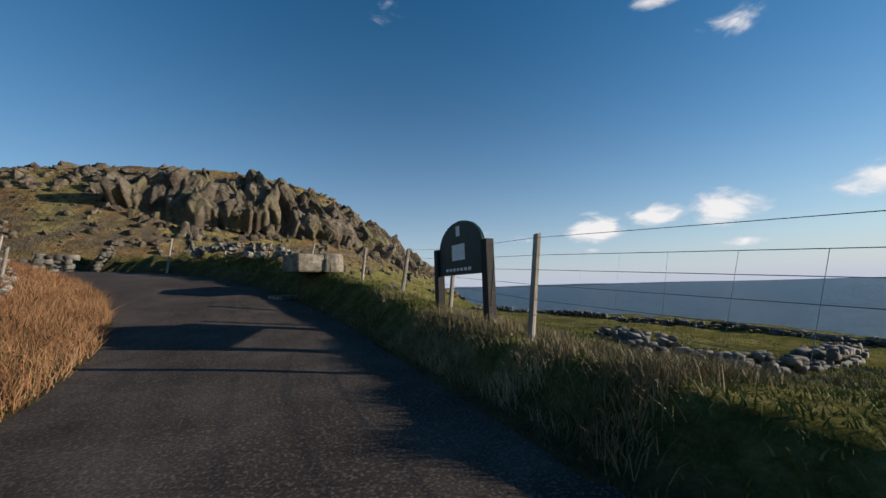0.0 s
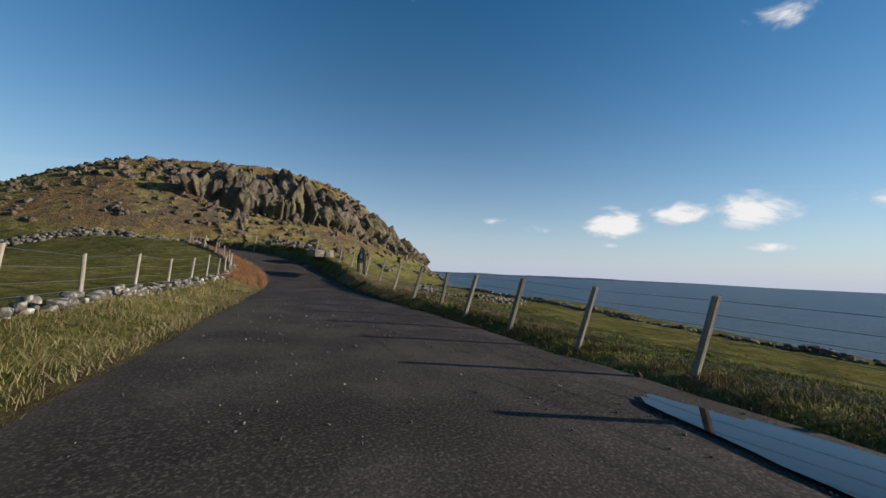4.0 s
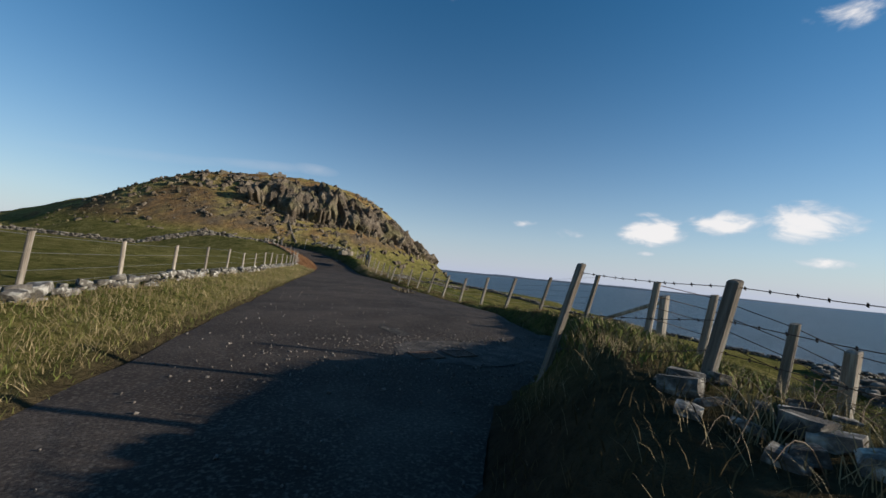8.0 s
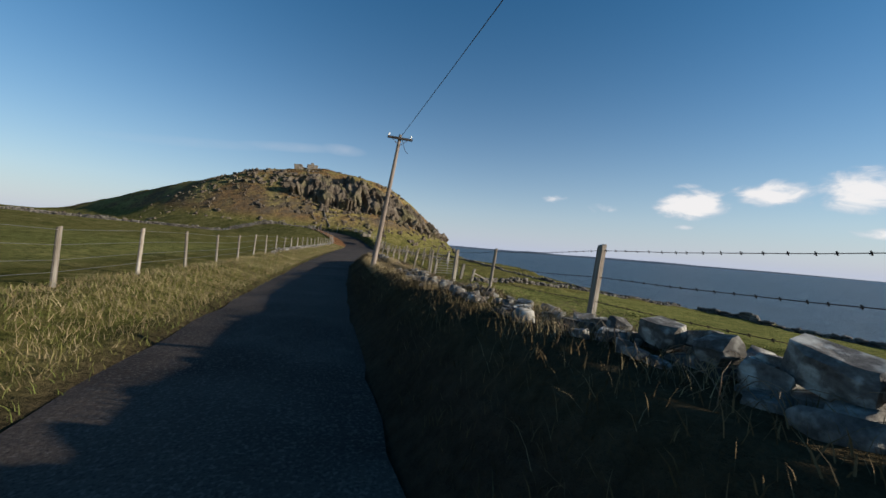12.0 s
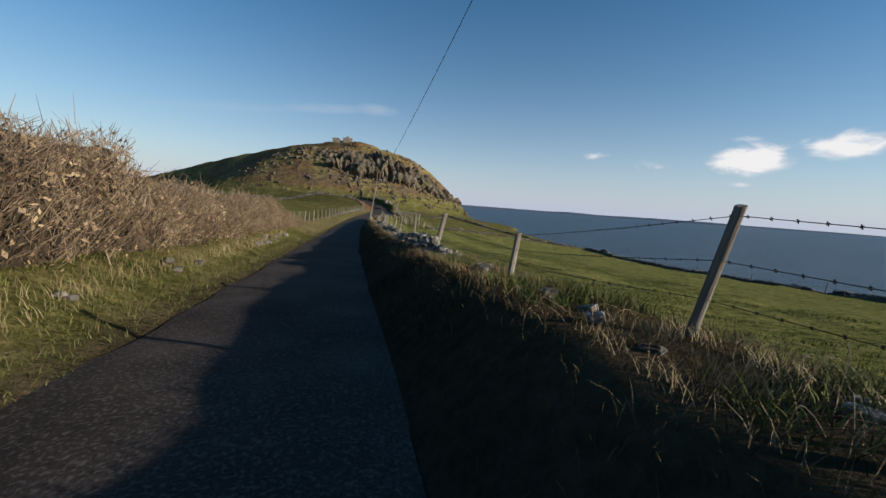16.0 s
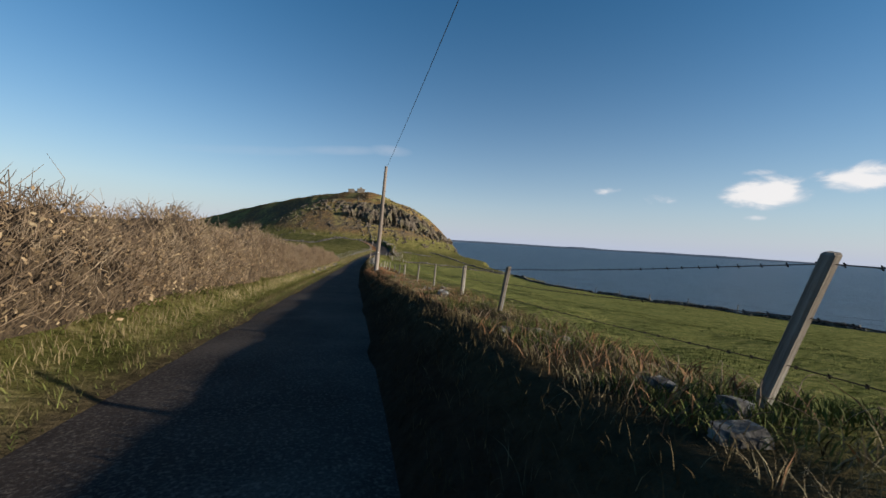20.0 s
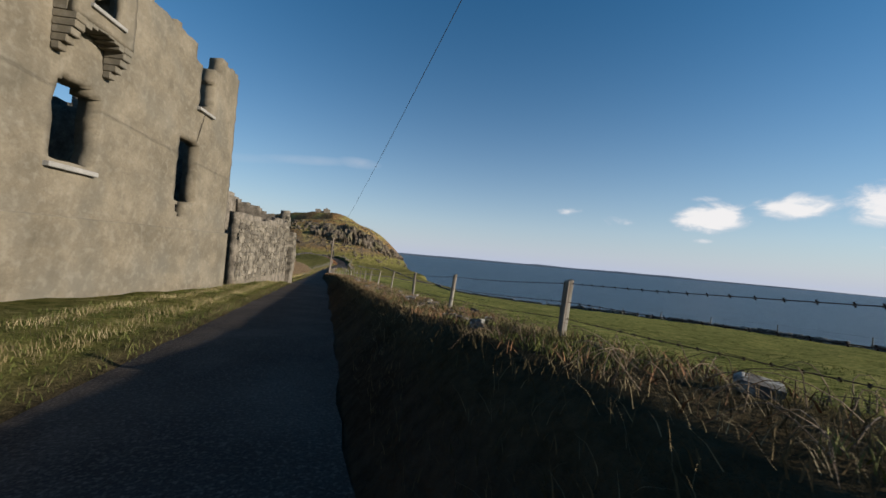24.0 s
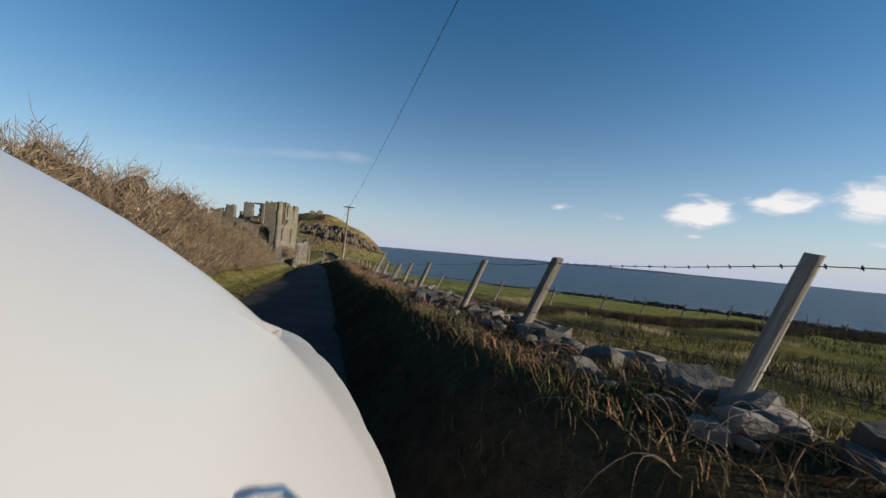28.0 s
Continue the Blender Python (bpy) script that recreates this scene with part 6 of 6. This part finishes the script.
# ---- on the road ----
def grate(x, y, turn):
    ob = thing("drain_grate", (x, y, float(lane_z(y)) + 0.03), "rusty iron drain grate set in the tarmac", "drain grate", "drain grates", turn)
    for a0, a1, b0, b1 in ((-0.22, 0.22, -0.2, -0.17), (-0.22, 0.22, 0.17, 0.2), (-0.22, -0.19, -0.17, 0.17), (0.19, 0.22, -0.17, 0.17)):
        bm = bmesh.new()
        box(bm, a0, a1, b0, b1, 0.0, 0.035)
        part("rim", bm, M_IRON, ob)
    for k in range(7):
        bm = bmesh.new()
        c = -0.15 + 0.05 * k
        box(bm, c - 0.012, c + 0.012, -0.17, 0.17, 0.0, 0.03)
        part("bar", bm, M_IRON, ob)


grate(-3.65, -33.95, 8)
grate(-3.05, -33.85, 8)


def patch(name, cx, cy, rx, ry_, material, label, category, lift, seed, turn=0.0, rough=0.25):
    n, m = 48, 7
    vs, fs = [], []
    ct, st = math.cos(radians(turn)), math.sin(radians(turn))
    for j in range(m + 1):
        for i in range(n):
            a = 2 * math.pi * i / n
            w = (1 + rough * noise.noise(Vector((math.cos(a) * 1.6, math.sin(a) * 1.6, seed))) + 0.3 * rough * noise.noise(Vector((math.cos(a) * 6, math.sin(a) * 6, seed)))) * j / m
            u, v = rx * math.cos(a) * w, ry_ * math.sin(a) * w
            x, y = cx + u * ct - v * st, cy + u * st + v * ct
            vs.append((x, y, (lift(x, y) if callable(lift) else lift)))
    for j in range(m):
        for i in range(n):
            fs.append((j * n + i, j * n + (i + 1) % n, (j + 1) * n + (i + 1) % n, (j + 1) * n + i))
    ob = new(name, mesh_of(name, vs, fs, material, True))
    return tagged(ob, label, category, kind="structure")


M_PUDDLE = mat("puddle_water", [(0.012, 0.011, 0.01), (0.02, 0.018, 0.016)], 1, rough=0.03, bump=0.02, spec=0.6, coords="World")


def road_top(x, y):
    d = x - float(lane_x(y))
    l_, r_ = float(edge_left(y)) - 0.08, float(edge_right(y)) + 0.06
    w = min(1, max(0, (d - l_) / (r_ - l_)))
    return float(lane_z(y)) + 0.035 * (1 - (2 * w - 1) ** 2)


patch("puddle", 0.75, -19.1, 0.5, 2.1, M_PUDDLE, "shallow rain puddle at the tarmac's edge", "puddle", float(lane_z(-19.1)) + 0.05, 2, -6)
M_BROKEN = mat("broken_tarmac", [(0.012, 0.01, 0.009), (0.03, 0.026, 0.022), (0.07, 0.06, 0.05)], 4, rough=0.95, bump=1.0, fine=24, coords="World", dist=0.04)
patch("pothole", -3.56, -31.9, 0.16, 0.7, M_BROKEN, "long dark pothole worn into the tarmac", "pothole", lambda x, y: road_top(x, y) + 0.012, 4, 8, 0.5)
patch("pothole", -0.15, -32.25, 0.34, 0.3, M_BROKEN, "broken square pothole in the lay-by", "pothole", lambda x, y: road_top(x, y) + 0.012, 9, 20, 0.5)
patch("broken_tarmac", -2.9, -33.7, 1.3, 0.8, M_GRAVEL, "broken gravelly tarmac round the drains", "road patch", lambda x, y: road_top(x, y) + 0.01, 5)
patch("rubble_edge", -0.6, -34.3, 1.6, 0.9, M_GRAVEL, "rubbly edge of the lay-by", "road patch", lambda x, y: road_top(x, y) + 0.014, 8)
rs = random.Random(21)
pv, pf, k = [], [], 0
for i in range(2600):
    if i < 1500:
        x, y = -2.6 + rs.gauss(0, 1.5), -33.8 + rs.gauss(0, 0.9)
    else:
        y = rs.uniform(-40, -2)
        x = float(lane_x(y)) + rs.uniform(-1.8, float(edge_right(y)))
    d = x - float(lane_x(y))
    if not (float(edge_left(y)) < d < float(edge_right(y)) + 0.3):
        continue
    v, f = STONE_ARR[rs.randrange(26)]
    s = rs.uniform(0.03, 0.1)
    pv.append(v @ rot(rs.random() * 6, rs.random() * 6, rs.random() * 6).T * s + (x, y, road_top(x, y) + 0.008))
    pf.append(f + k)
    k += len(v)
tagged(new("loose_grit", mesh_of("loose_grit", np.concatenate(pv), np.concatenate(pf), M_GRIT)), "loose stones and grit on the tarmac", "grit", kind="stuff")


# ---- the white van, standing at the end of the lane ----
def van(x, y, z, turn):
    ob = thing("van", (x, y, z), "clean white panel van standing on the lane", "van", turn=turn)
    M_PAINT = mat("white_paint", [(0.385, 0.378, 0.368), (0.41, 0.403, 0.392)], 0.6, rough=0.28, bump=0, spec=0.5)
    M_RUBBER = mat("tyre_rubber", [(0.015, 0.015, 0.016), (0.03, 0.03, 0.03)], 12, rough=0.85)
    M_TRIM = mat("grey_trim", [(0.05, 0.05, 0.052), (0.08, 0.08, 0.08)], 12, rough=0.6, bump=0.1)
    M_CHROME = mat("brushed_metal", [(0.42, 0.42, 0.42), (0.6, 0.6, 0.6)], 25, rough=0.25, bump=0.05, metal=1.0)
    M_GLASS = mat("dark_glass", [(0.01, 0.012, 0.014), (0.02, 0.022, 0.024)], 3, rough=0.05, bump=0, spec=0.6)
    M_LAMP = mat("lamp_lens", [(0.2, 0.195, 0.195), (0.29, 0.28, 0.28)], 9, rough=0.15, bump=0, spec=0.6)
    # origin: on the ground under the flank's line; tail towards +y, middle of the van at x = -0.62
    H = 1.38
    top = lambda s: np.interp(s, [-2.5, -2.3, -1.7, -1.0, -0.3, 0.0, 0.35, 0.65, 0.95, 1.3, 1.6, 1.92], [-0.66, -0.5, -0.42, 0.12, 0.3, 0.228, 0.14, -0.026, -0.132, -0.229, -0.299, -0.347])  # noqa: E731
    half = lambda s: np.interp(s, [-2.5, -2.3, -1.9, -0.3, 0.6, 1.0, 1.2, 1.5, 1.7, 1.92], [0.55, 0.72, 0.8, 0.712, 0.822, 0.818, 0.807, 0.775, 0.73, 0.69])  # noqa: E731
    ss = np.concatenate([np.linspace(-2.5, -1.9, 8), np.linspace(-1.8, -0.1, 14), np.linspace(0.0, 0.9, 46), np.linspace(0.93, 1.92, 30)])
    na = 72
    bm = bmesh.new()
    rings = []
    for s in ss:
        zr, w = float(top(s)), float(half(s))
        ring = []
        for k in range(na + 1):
            a = math.pi * k / na
            c, q = math.cos(a), math.sin(a)
            xx = w * math.copysign(abs(c) ** 0.8, c)
            zz = -0.6 + (zr + 0.6) * q ** 0.8
            ring.append(bm.verts.new((-0.62 + xx, s, H + zz)))
        low = [bm.verts.new((-0.62 - w * f, s, H + zz)) for f, zz in ((0.985, -0.78), (0.93, -1.0), (0.86, -1.12))]
        low2 = [bm.verts.new((-0.62 + w * f, s, H + zz)) for f, zz in ((0.86, -1.12), (0.93, -1.0), (0.985, -0.78))]
        rings.append(low2 + ring + low)
    for a, b in zip(rings, rings[1:]):
        m_ = len(a)
        for k in range(m_):
            bm.faces.new((a[k], a[(k + 1) % m_], b[(k + 1) % m_], b[k]))
    bm.faces.new(rings[0])
    bm.faces.new(list(reversed(rings[-1])))
    bmesh.ops.recalc_face_normals(bm, faces=bm.faces[:])
    body = part("body", bm, M_PAINT, ob)
    for p in body.data.polygons:
        p.use_smooth = True
    for sx in (-1, 1):
        # a thin leaf-shaped lens let into the shoulder, its tip towards the tail
        bm = bmesh.new()
        pts = [(0.5794, -0.014, 0.2788), (0.588, -0.022, 0.299), (0.5952, -0.0335, 0.3271), (0.6168, -0.0493, 0.358), (0.6111, -0.0536, 0.3501), (0.6003, -0.0443, 0.3105), (0.5859, -0.0299, 0.2824), (0.5808, -0.0212, 0.2702)]
        up = [bm.verts.new((-0.62 + sx * px, py, H + pz)) for px, pz, py in pts]
        dn = [bm.verts.new((-0.62 + sx * px, py, H + pz - 0.006)) for px, pz, py in pts]
        bm.faces.new(up)
        bm.faces.new(list(reversed(dn)))
        for i in range(len(pts)):
            j = (i + 1) % len(pts)
            bm.faces.new((up[i], dn[i], dn[j], up[j]))
        bmesh.ops.recalc_face_normals(bm, faces=bm.faces[:])
        part("tail_lamp", bm, M_LAMP, ob, "pale lamp lens")
        bm = bmesh.new()
        run = [Vector((-0.62 + sx * (0.62 + px), py, H + pz + 0.004)) for px, py, pz in ((-0.0119, 0.1194, -0.0518), (-0.0056, 0.1272, -0.0526), (0.0061, 0.1374, -0.0557), (0.0147, 0.1436, -0.0596), (0.0209, 0.1413, -0.0643), (0.024, 0.1311, -0.076))]
        for p_, q_ in zip(run, run[1:]):
            rod(bm, p_, q_, 0.0028, 0.0028, 12)
            bmesh.ops.create_uvsphere(bm, u_segments=12, v_segments=8, radius=0.0028, matrix=Matrix.Translation(q_))
        part("door_handle", bm, M_CHROME, ob, "bright metal door handle")
        bm = bmesh.new()
        box(bm, -0.62 + sx * 0.61 - 0.02, -0.62 + sx * 0.61 + 0.02, -1.2, -0.55, H - 0.4, H - 0.1, 0.05)
        part("side_window", bm, M_GLASS, ob, "dark side glass")
    bm = bmesh.new()
    box(bm, -1.18, -0.06, 1.72, 2.0, 0.3, 0.55, 0.06)
    part("rear_bumper", bm, M_TRIM, ob)
    bm = bmesh.new()
    box(bm, -1.2, -0.04, -2.62, -2.35, 0.3, 0.6, 0.06)
    part("front_bumper", bm, M_TRIM, ob)
    bm = bmesh.new()
    box(bm, -1.12, -0.12, -0.36, 0.36, -0.012, 0.012, 0.006)
    sc = part("windscreen", bm, M_GLASS, ob, "dark windscreen")
    sc.matrix_basis = pose(0, -1.38, H - 0.2, 33, 0, 0)
    for sx in (-1, 1):
        for sy in (-1.65, 1.05):
            wx = -0.62 + sx * 0.70
            bm = bmesh.new()
            rod(bm, (wx - 0.1, sy, 0.31), (wx + 0.1, sy, 0.31), 0.31, 0.31, 28)
            wheel = part("wheel", bm, M_RUBBER, ob, "black tyre")
            bm = bmesh.new()
            rod(bm, (wx - 0.11, sy, 0.31), (wx + 0.11, sy, 0.31), 0.19, 0.19, 24)
            part("rim", bm, M_CHROME, wheel, "grey steel rim")
    return ob


van(-8.1 - 0.03, -217.1, 8.7 - 1.38, 0.0)
